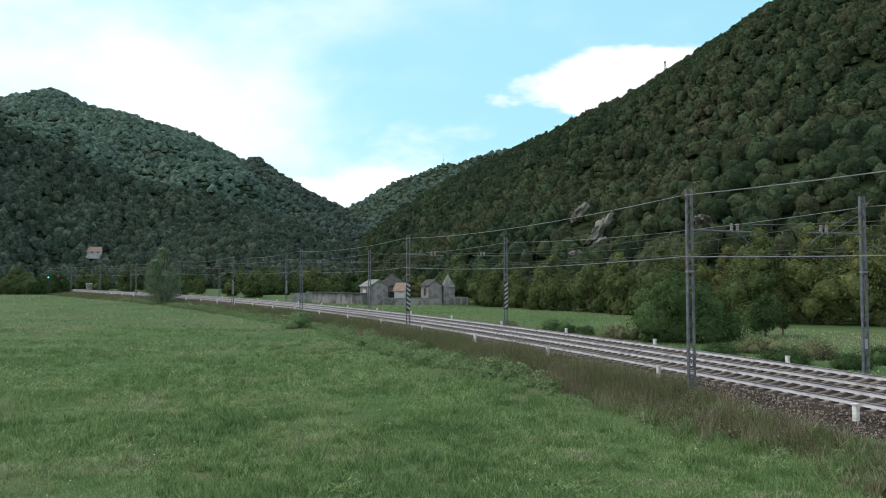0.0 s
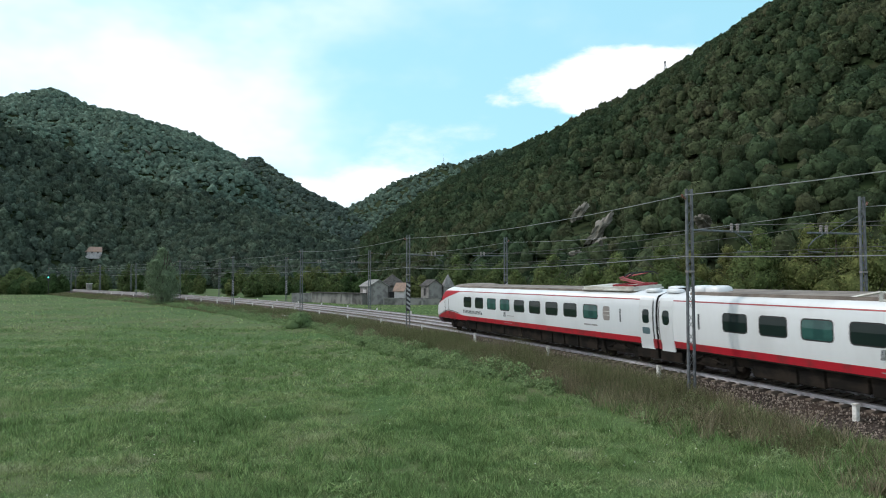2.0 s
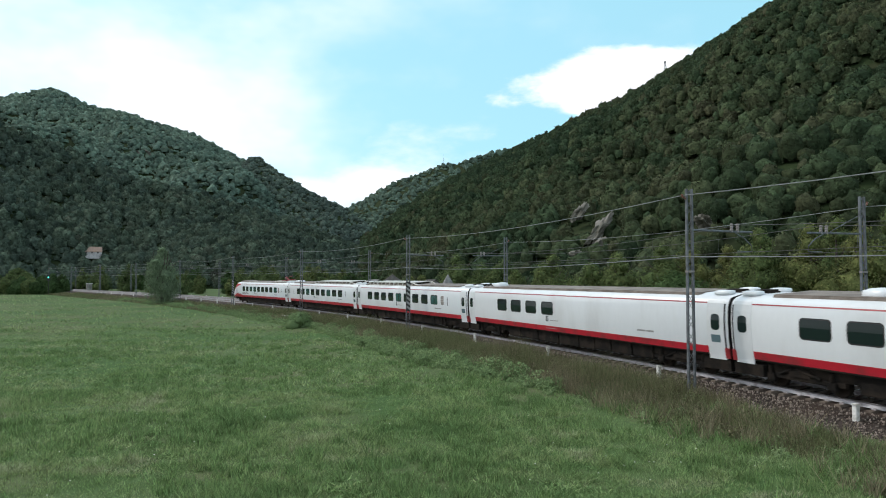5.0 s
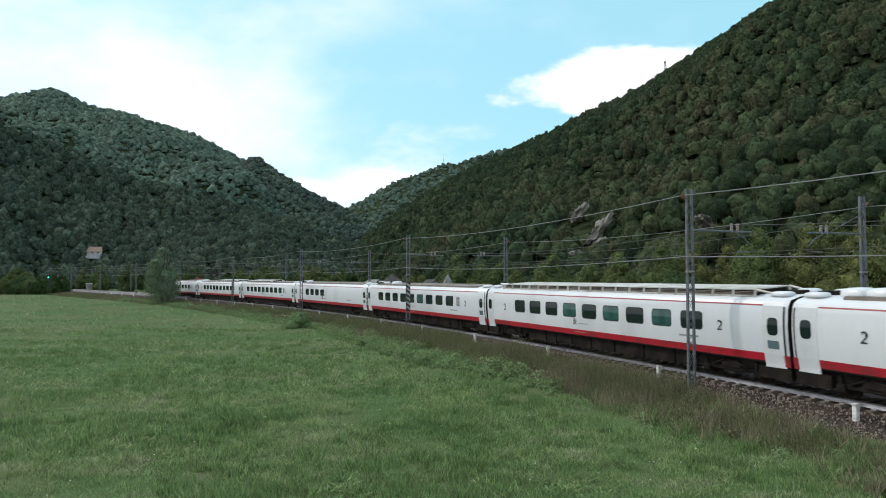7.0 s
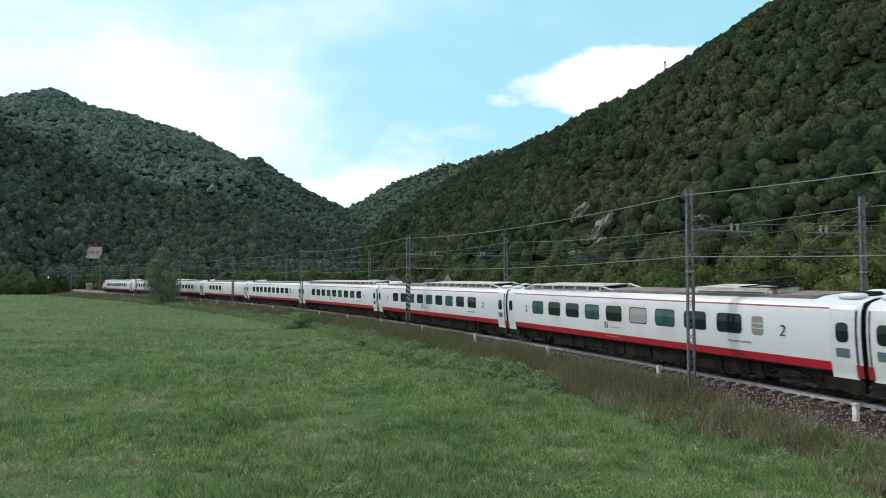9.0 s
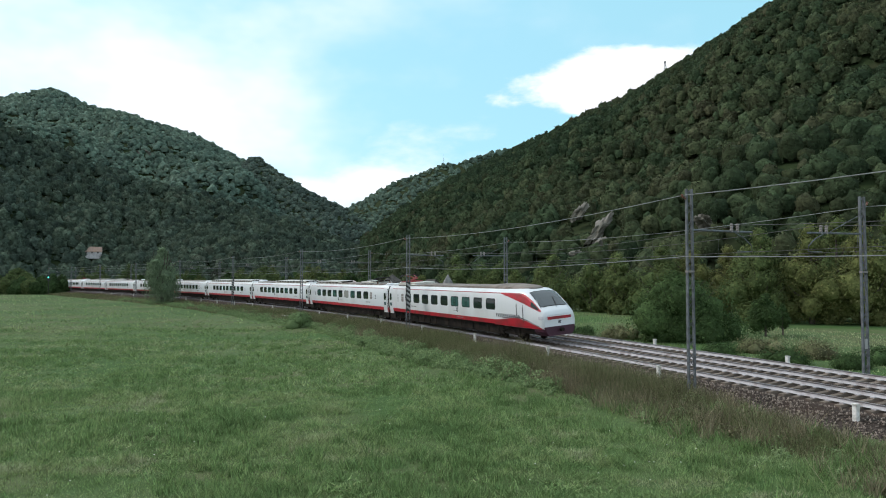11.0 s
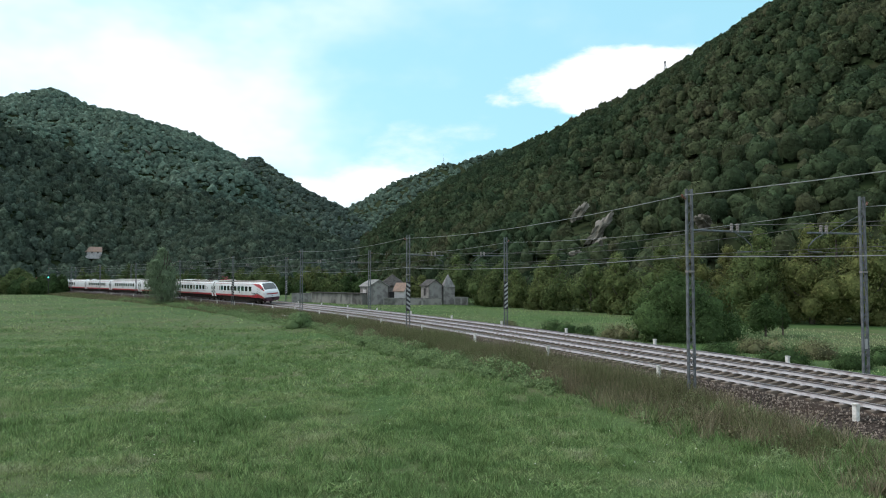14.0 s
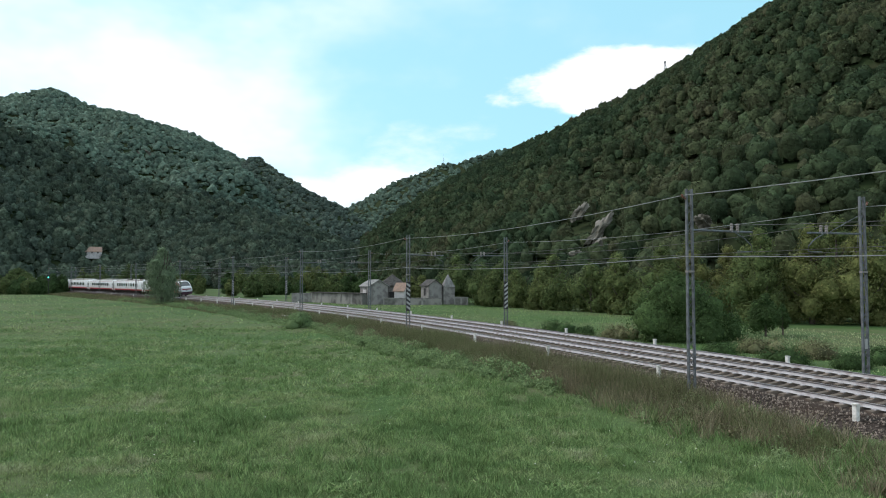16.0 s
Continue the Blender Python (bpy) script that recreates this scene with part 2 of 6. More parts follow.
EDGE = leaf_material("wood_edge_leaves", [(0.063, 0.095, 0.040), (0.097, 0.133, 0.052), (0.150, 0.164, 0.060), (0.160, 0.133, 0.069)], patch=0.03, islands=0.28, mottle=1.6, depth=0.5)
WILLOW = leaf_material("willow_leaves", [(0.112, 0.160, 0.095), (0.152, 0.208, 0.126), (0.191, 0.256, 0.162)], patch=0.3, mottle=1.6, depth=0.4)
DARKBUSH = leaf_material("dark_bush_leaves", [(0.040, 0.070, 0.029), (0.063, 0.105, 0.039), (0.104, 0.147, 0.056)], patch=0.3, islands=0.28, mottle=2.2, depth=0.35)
FLOWER = material("flower_petals", (0.75, 0.73, 0.70), 0.8, fine_amount=0.0)


# ---- mesh helpers ----
def part(name, bm, mat, parent=None, label="", smooth=False):
    me = bpy.data.meshes.new(name)
    if isinstance(bm, bmesh.types.BMesh):
        bmesh.ops.recalc_face_normals(bm, faces=bm.faces[:])
        bm.to_mesh(me)
        bm.free()
    else:
        me.from_pydata(*bm)
    for f in me.polygons:
        f.use_smooth = smooth
    me.materials.append(mat)
    ob = new(name, me)
    ob.parent = parent
    return tagged(ob, label=label)


def again(ob, parent, m=None, name=None):
    """Another object on the same mesh."""
    o = new(name or ob.name.split(".")[0], ob.data)
    o.parent = parent
    if m is not None:
        o.matrix_basis = m
    return o


def empty(name, m=None, **tags):
    e = new(name)
    if m is not None:
        e.matrix_basis = m
    return tagged(e, **tags)


def box(bm, x0, x1, y0, y1, z0, z1, bevel=0.0, m=None):
    r = bmesh.ops.create_cube(bm, size=1)
    vs = r["verts"]
    for v in vs:
        v.co = Vector(((x0 + x1) / 2 + v.co.x * (x1 - x0), (y0 + y1) / 2 + v.co.y * (y1 - y0), (z0 + z1) / 2 + v.co.z * (z1 - z0)))
    if bevel:
        es = list({e for v in vs for e in v.link_edges})
        r2 = bmesh.ops.bevel(bm, geom=es, offset=bevel, segments=2, affect="EDGES", clamp_overlap=True)
        vs = list(set(r2["verts"]) | {v for v in vs if v.is_valid})
    if m is not None:
        bmesh.ops.transform(bm, matrix=m, verts=[v for v in vs if v.is_valid])
    return bm


def boxes(*specs, bevel=0.0):
    bm = bmesh.new()
    for s in specs:
        box(bm, *s, bevel=bevel)
    return bm


def tube(bm, pts, r, n=6, cap=True):
    """A round bar along a run of points; r is one radius or one a point."""
    pts = [Vector(p) for p in pts]
    rs = [r] * len(pts) if isinstance(r, (int, float)) else r
    rings = []
    for i, p in enumerate(pts):
        d = (pts[min(i + 1, len(pts) - 1)] - pts[max(i - 1, 0)]).normalized()
        a = d.orthogonal().normalized() if abs(d.z) < 0.99 else Vector((1, 0, 0))
        if abs(d.z) < 0.99:
            a = d.cross(Vector((0, 0, 1))).normalized()
        b = d.cross(a)
        rings.append([bm.verts.new(p + rs[i] * (math.cos(t) * a + math.sin(t) * b)) for t in (2 * math.pi * k / n for k in range(n))])
    for q, w in zip(rings, rings[1:]):
        for k in range(n):
            bm.faces.new((q[k], q[(k + 1) % n], w[(k + 1) % n], w[k]))
    if cap:
        bm.faces.new(rings[0][::-1])
        bm.faces.new(rings[-1])
    return bm


def mesh_arrays(name, verts, faces, mat, tint=None, parent=None):
    """One mesh from arrays: faces (n, 3) or (n, 4)."""
    me = bpy.data.meshes.new(name)
    verts, faces = np.asarray(verts, np.float32), np.asarray(faces, np.int32)
    k = faces.shape[1]
    me.vertices.add(len(verts))
    me.vertices.foreach_set("co", verts.ravel())
    me.loops.add(faces.size)
    me.loops.foreach_set("vertex_index", faces.ravel())
    me.polygons.add(len(faces))
    me.polygons.foreach_set("loop_start", np.arange(len(faces), dtype=np.int32) * k)
    if tint is not None:
        a = me.attributes.new("tint", "FLOAT", "POINT")
        a.data.foreach_set("value", np.asarray(tint, np.float32))
    me.update(calc_edges=True)
    me.materials.append(mat)
    ob = new(name, me)
    ob.parent = parent
    return ob


# ---- the line of the railway ----
def heading(s):
    u = min(max(s, -45.0), 225.0) / 100
    return 1.9377 + 0.2252 * u + 0.0704 * u * u / 2 - 0.1769 * u ** 3 / 6


LINE_S = np.arange(-320.0, 560.0, 0.5)
_h = np.array([heading(s) for s in LINE_S])
LINE_X, LINE_Y = np.cumsum(np.cos(_h)) * 0.5, np.cumsum(np.sin(_h)) * 0.5
LINE_X += 13.2125 - np.interp(0, LINE_S, LINE_X)
LINE_Y += 28.8372 - np.interp(0, LINE_S, LINE_Y)
CANT = 4.5      # degrees by which both tracks lean into the bend
FAR = -3.6      # axis of the far track


def on_line(s, o=0.0):
    h = heading(s)
    return Vector((float(np.interp(s, LINE_S, LINE_X)) - o * math.sin(h), float(np.interp(s, LINE_S, LINE_Y)) + o * math.cos(h), 0.0))


def line_pose(s, o=0.0, z=0.0):
    """x along the line, y to the side of the meadow, z up."""
    p = on_line(s, o)
    return Matrix.Translation((p.x, p.y, z)) @ Matrix.Rotation(heading(s), 4, "Z")


def canted(s, o=0.0, z=0.0):
    """The same, leaning about the low rail of a track whose axis is at o."""
    return line_pose(s, o, z) @ pose(0, 0.72, 0, -CANT) @ pose(0, -0.72, 0)


def line_offset(P):
    """Offsets from the line (meadow side positive) and its s for an array of places."""
    pts = np.c_[LINE_X, LINE_Y][::6]
    ss, hh = LINE_S[::6], _h[::6]
    out, so = np.empty(len(P)), np.empty(len(P))
    for i in range(0, len(P), 4000):
        q = P[i:i + 4000]
        k = ((q[:, None, :] - pts[None]) ** 2).sum(2).argmin(1)
        d = q - pts[k]
        out[i:i + 4000] = -d[:, 0] * np.sin(hh[k]) + d[:, 1] * np.cos(hh[k])
        so[i:i + 4000] = ss[k] + d[:, 0] * np.cos(hh[k]) + d[:, 1] * np.sin(hh[k])
    return out, so


def vnoise(x, y, scale, seed=0):
    """Smooth value noise on arrays, 0 to 1."""
    r = np.random.RandomState(seed).rand(64, 64)
    u, v = x / scale, y / scale
    i, j = np.floor(u).astype(int), np.floor(v).astype(int)
    a, b = u - i, v - j
    a, b = a * a * (3 - 2 * a), b * b * (3 - 2 * b)
    g = lambda m, n: r[m % 64, n % 64]
    return (g(i, j) * (1 - a) + g(i + 1, j) * a) * (1 - b) + (g(i, j + 1) * (1 - a) + g(i + 1, j + 1) * a) * b


def ground_height(P):
    """The ground: a railway bank with the meadow on one side and rough pasture on the other."""
    P = np.asarray(P, float)
    o, s = line_offset(P)
    near = np.interp(o, [0, 2.3, 3.6, 5.2, 7.0, 12], [-0.50, -0.50, -0.78, -1.05, -1.28, -1.32])
    far = np.interp(-o, [0, 6.0, 7.2, 9.0, 12.0, 30.0], [-0.50, -0.40, -0.55, -1.0, -1.25, -1.2])
    z = np.where(o > 0, near, far)
    z += np.where(np.abs(o + 1.8) > 6, 1, 0) * ((vnoise(P[:, 0], P[:, 1], 9, 3) - 0.5) * 0.16 + (vnoise(P[:, 0], P[:, 1], 2.5, 4) - 0.5) * 0.05)
    return z


# ---- ground ----
def build_ground():
    xs = np.r_[-2600, -1400, -800, -500, -350, np.arange(-280, 122, 3.0), 160, 250, 400, 700, 1300, 2600]
    ys = np.r_[-2600, -1200, -500, -200, -100, np.arange(-60, 342, 3.0), 400, 500, 700, 1000, 1600, 2600]
    X, Y = np.meshgrid(xs, ys, indexing="ij")
    P = np.c_[X.ravel(), Y.ravel()]
    z = ground_height(P)
    n, m = len(xs), len(ys)
    i, j = np.meshgrid(np.arange(n - 1), np.arange(m - 1), indexing="ij")
    a = (i * m + j).ravel()
    ob = mesh_arrays("ground", np.c_[P, z], np.c_[a, a + m, a + m + 1, a + 1], GROUND)
    ob.data.polygons.foreach_set("use_smooth", np.ones(len(ob.data.polygons), bool))
    tagged(ob, "green valley meadow on level ground", "meadow", kind="structure")


build_ground()


# ---- wooded hills ----
def polyline(pts, n):
    pts = np.array(pts, float)
    d = np.r_[0, np.cumsum(np.linalg.norm(np.diff(pts, axis=0), axis=1))]
    t = np.linspace(0, d[-1], n)
    return np.c_[[np.interp(t, d, pts[:, k]) for k in range(3)]].T


class Hill:
    """A slope ruled between a foot line and a ridge line, with gullies, that falls away again behind its ridge."""

    def __init__(self, name, ridge, foot, label, bulge=1.0, gully=8.0, gully_size=60.0, back=0.8, seed=1):
        n, rows = 90, 46
        self.r, self.f, self.bulge, self.gully, self.size, self.seed = polyline(ridge, n), polyline(foot, n), bulge, gully, gully_size, seed
        self.n = n
        u, v = np.meshgrid(np.linspace(0, n - 1, n), np.r_[np.linspace(0, 1, rows), 1.15, 1.4, 1.9], indexing="ij")
        V = self.at(u.ravel(), v.ravel())
        m = rows + 3
        i, j = np.meshgrid(np.arange(n - 1), np.arange(m - 1), indexing="ij")
        a = (i * m + j).ravel()
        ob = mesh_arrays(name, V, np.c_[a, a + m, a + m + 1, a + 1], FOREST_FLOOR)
        tagged(ob, label, "hillside", kind="structure")

    def at(self, u, v):
        k = np.clip(np.floor(u).astype(int), 0, self.n - 2)
        w = (u - k)[:, None]
        r, f = self.r[k] * (1 - w) + self.r[k + 1] * w, self.f[k] * (1 - w) + self.f[k + 1] * w
        P = f + (r - f) * v[:, None]
        front = np.clip(v, 0, 1)
        z = f[:, 2] + (r[:, 2] - f[:, 2]) * front ** self.bulge
        z = np.where(v > 1, f[:, 2] + (r[:, 2] - f[:, 2]) * (2 - v), z)
        mid = 6.0 * front * (1 - front) ** 2
        z = z + mid * self.gully * ((vnoise(P[:, 0], P[:, 1], self.size, self.seed) - 0.5) * 2 + (vnoise(P[:, 0], P[:, 1], self.size / 3, self.seed + 1) - 0.5) * 0.4)
        P[:, 2] = z
        return P

    def scatter(self, count, seed, v0=0.0, v1=1.03, u0=0.0, u1=1.0):
        """Places on the slope, evenly by area."""
        g = np.random.RandomState(seed)
        u, v = (u0 + (u1 - u0) * g.rand(count * 6)) * (self.n - 1.001), v0 + (v1 - v0) * g.rand(count * 6)
        P = self.at(u, v)
        e = 0.3
        a = np.linalg.norm(np.cross(self.at(np.clip(u + e, 0, self.n - 1.001), v) - P, self.at(u, v + 0.01) - P), axis=1)
        keep = g.rand(len(u)) < a / a.max()
        while keep.sum() > count:
            idx = np.flatnonzero(keep)
            keep[g.choice(idx, keep.sum() - count, replace=False)] = False
        return P[keep], v[keep]


def crown_kit(leaves, size, core, seed, kinds=6, tall=1.0, tilt=0.38, fill=0.78):
    """Unit crowns: lumpy shells of many small leaf sprays round a core tinted darker as inner shade."""
    g = np.random.RandomState(seed)
    kit = []
    for _ in range(kinds):
        lobes = g.randn(7, 3) * (0.42, 0.42, 0.34 * tall)
        rad = 0.42 + 0.22 * g.rand(7)
        V, F, S = [], [], []
        if core:
            bm = bmesh.new()
            bmesh.ops.create_icosphere(bm, subdivisions=core, radius=1)
            bm.verts.ensure_lookup_table()
            c = np.array([v.co[:] for v in bm.verts])
            dd = c / np.linalg.norm(c, axis=1)[:, None]
            reach = np.max((dd @ lobes.T) + rad[None] * 0.8, axis=1)
            c = dd * np.clip(reach, 0.4, 1.0)[:, None] * (fill + 0.08 * g.randn(len(c), 1))
            F = [[v.index for v in f.verts] for f in bm.faces]
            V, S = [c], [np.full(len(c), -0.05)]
            bm.free()
        n0 = sum(len(v) for v in V)
        tri = [(a, b, c2) for a, b, c2 in F]
        k = g.randint(0, 7, leaves)
        d = g.randn(leaves, 3)
        d[:, 2] += 0.25
        d /= np.linalg.norm(d, axis=1)[:, None]
        p = lobes[k] + d * rad[k][:, None] * (0.85 + 0.25 * g.rand(leaves, 1))
        nrm = d * 0.8 + 0.6 * p / (np.linalg.norm(p, axis=1)[:, None] + 0.1) + tilt * g.randn(leaves, 3)
        nrm /= np.linalg.norm(nrm, axis=1)[:, None]
        t = np.cross(nrm, g.randn(leaves, 3))
        t /= np.linalg.norm(t, axis=1)[:, None]
        b = np.cross(nrm, t)
        sz = size * (0.6 + 0.8 * g.rand(leaves, 1))
        q = np.stack([p - t * sz, p + t * sz * 0.6 - b * sz * 0.7, p + t * sz * 0.7 + b * sz * 0.6 + nrm * sz * 0.2], 1).reshape(-1, 3)
        base = n0 + np.arange(leaves) * 3
        tri = np.array(tri, int).reshape(-1, 3)
        tri = np.r_[tri, np.c_[base, base + 1, base + 2]]
        kit.append((np.concatenate(V + [q]), tri, np.concatenate(S + [np.repeat(0.12 * g.randn(leaves), 3)])))
    return kit


def canopy_kit(detail, leaves, size, seed, kinds=8):
    """Unit forest crowns: a full, many-lobed dome with small leaf sprays standing off it."""
    g = np.random.RandomState(seed)
    kit = []
    bm = bmesh.new()
    bmesh.ops.create_icosphere(bm, subdivisions=detail, radius=1)
    bm.verts.ensure_lookup_table()
    dirs = np.array([v.co[:] for v in bm.verts])
    dirs /= np.linalg.norm(dirs, axis=1)[:, None]
    tris = np.array([[v.index for v in f.verts] for f in bm.faces])
    bm.free()
    tris = tris[dirs[tris].mean(1)[:, 2] > -0.62]
    for _ in range(kinds):
        lobes = g.randn(8, 3)
        lobes[:, 2] += 0.35
        lobes *= (0.55 / np.linalg.norm(lobes, axis=1) * (0.75 + 0.35 * g.rand(8)))[:, None]
        rad = 0.38 + 0.14 * g.rand(8)
        along = dirs @ lobes.T
        under = along ** 2 - (lobes ** 2).sum(1)[None] + rad[None] ** 2
        reach = np.where(under > 0, along + np.sqrt(np.maximum(under, 0)), 0).max(1)
        core = dirs * (0.9 * np.maximum(reach, 0.66) * (1 + 0.035 * g.randn(len(dirs))))[:, None]
        k = g.randint(0, len(tris), leaves)
        w = g.dirichlet((1, 1, 1), leaves)
        p = (core[tris[k]] * w[:, :, None]).sum(1)
        out = p / np.linalg.norm(p, axis=1)[:, None]
        p = p * (0.95 + 0.25 * g.rand(leaves, 1) ** 1.5)
        nrm = out + 0.85 * g.randn(leaves, 3)
        t = np.cross(nrm, g.randn(leaves, 3))
        t /= np.linalg.norm(t, axis=1)[:, None]
        c = np.cross(nrm / np.linalg.norm(nrm, axis=1)[:, None], t)
        sz = size * (0.6 + 0.8 * g.rand(leaves, 1))
        q = np.stack([p - t * sz, p + t * sz * 0.6 - c * sz * 0.8, p + t * sz * 0.6 + c * sz * 0.8], 1).reshape(-1, 3)
        base = len(core) + np.arange(leaves) * 3
        kit.append((np.r_[core, q], np.r_[tris, np.c_[base, base + 1, base + 2]], np.r_[np.zeros(len(core)), np.repeat(0.10 * g.randn(leaves), 3)]))
    return kit


def plant(name, kit, P, radius, mat, seed, label, category="woodland", tints=None, sink=0.33, squash=(0.8, 1.45), parent=None, kind="stuff"):
    """Crowns at places P, joined into one mesh."""
    g = np.random.RandomState(seed)
    Vs, Fs, Ts, n = [], [], [], 0
    for i, p in enumerate(P):
        v, f, s = kit[g.randint(len(kit))]
        a = g.rand() * 6.283
        r = radius * (0.55 + 0.9 * g.rand())
        h = squash[0] + (squash[1] - squash[0]) * g.rand()
        w = np.c_[v[:, 0] * math.cos(a) - v[:, 1] * math.sin(a), v[:, 0] * math.sin(a) + v[:, 1] * math.cos(a), v[:, 2] * h + h - sink * 2] * r
        Vs.append(w + p)
        Fs.append(f + n)
        Ts.append(np.clip(s + (g.rand() if tints is None else tints[i] + 0.2 * g.randn()), 0, 1))
        n += len(v)
    ob = mesh_arrays(name, np.concatenate(Vs), np.concatenate(Fs), mat, np.concatenate(Ts), parent)
    ob.data.polygons.foreach_set("use_smooth", np.ones(len(ob.data.polygons), bool))
    if kind:
        tagged(ob, label, category, kind=kind)
    return ob


KIT_FINE = canopy_kit(2, 230, 0.075, 11)
KIT_MID = canopy_kit(1, 105, 0.115, 12)
KIT_FAR = canopy_kit(1, 10, 0.17, 13)

right_ridge = [(-74, 620, 37), (-34, 640, 70), (9, 650, 98), (52, 650, 117), (91, 620, 131), (131, 590, 148), (171, 560, 162), (206, 530, 183), (242, 500, 204), (301, 460, 239), (372, 400, 284), (500, 330, 300)]
right_foot = [(-40, 330, -2), (-13, 240, -2), (3, 190, -2), (13, 165, -2), (22, 150, -2), (28, 128, -2), (38, 118, -2), (48, 110, -2), (58, 104, -2), (72, 95, -2), (90, 80, -2), (150, 70, -2)]
hill_right = Hill("hillside_steep", right_ridge, right_foot, "steep valley side under dense broadleaf forest", bulge=0.92, gully=17, gully_size=70, seed=5)
hill_far = Hill("hillside_distant", [(-380, 1500, 90), (-208, 1500, 158), (-114, 1450, 204), (1, 1400, 239), (28, 1400, 238), (60, 1400, 252), (95, 1400, 261), (206, 1400, 290), (300, 1350, 290)],
                [(-300, 950, 0), (-180, 950, 0), (-80, 950, 0), (0, 950, 0), (30, 950, 0), (60, 950, 0), (90, 950, 0), (170, 950, 0), (260, 950, 0)], "distant wooded ridge closing the valley", gully=30, gully_size=160, seed=8)
hill_mid = Hill("hillside_spur", [(-363, 900, 114), (-262, 870, 146), (-243, 860, 160), (-199, 840, 131), (-153, 820, 103), (-113, 800, 83), (-81, 780, 60), (-41, 760, 29)],
                [(-270, 540, 0), (-220, 540, 0), (-180, 540, 0), (-150, 540, 0), (-120, 540, 0), (-90, 540, 0), (-65, 540, 0), (-35, 540, 0)], "wooded spur with a blunt summit", gully=30, gully_size=100, seed=14)
hill_high = Hill("hillside_high", [(-1035, 1200, 276), (-785, 1200, 326), (-700, 1200, 341), (-608, 1150, 297), (-499, 1100, 265), (-389, 1050, 224), (-295, 1000, 175), (-209, 950, 116)],
                 [(-620, 600, 40), (-480, 600, 40), (-420, 600, 40), (-370, 600, 40), (-310, 600, 30), (-260, 600, 25), (-200, 600, 15), (-140, 600, 5)], "high wooded mountain with a rounded top", gully=70, gully_size=120, seed=21)
hill_left = Hill("hillside_near", [(-415, 420, 156), (-317, 430, 121), (-294, 450, 104), (-274, 460, 96), (-256, 470, 87), (-230, 480, 76), (-198, 490, 68), (-160, 500, 57), (-118, 500, 45), (-77, 500, 29), (-42, 480, 12)],
                 [(-330, 300, -2), (-245, 305, -2), (-222, 310, -2), (-205, 315, -2), (-190, 320, -2), (-170, 325, -2), (-140, 330, -2), (-110, 335, -2), (-80, 340, -2), (-55, 345, -2), (-30, 340, -2)], "lower valley side under mixed broadleaf forest", gully=10, gully_size=60, seed=31)

# a shoulder that stands before the mountain's summit, parted from it by a ravine
hill_shoulder = Hill("hillside_shoulder", [(-555, 1000, 150), (-530, 1000, 190), (-506, 1000, 222), (-478, 1000, 240), (-450, 1000, 235), (-408, 1000, 208), (-371, 1000, 202), (-330, 1000, 185), (-290, 980, 165)],
                     [(-400, 620, 30), (-385, 610, 30), (-365, 600, 30), (-345, 600, 30), (-325, 600, 30), (-300, 600, 28), (-275, 600, 25), (-250, 600, 22), (-225, 600, 20)], "rounded wooded shoulder below the summit", gully=26, gully_size=90, seed=25)


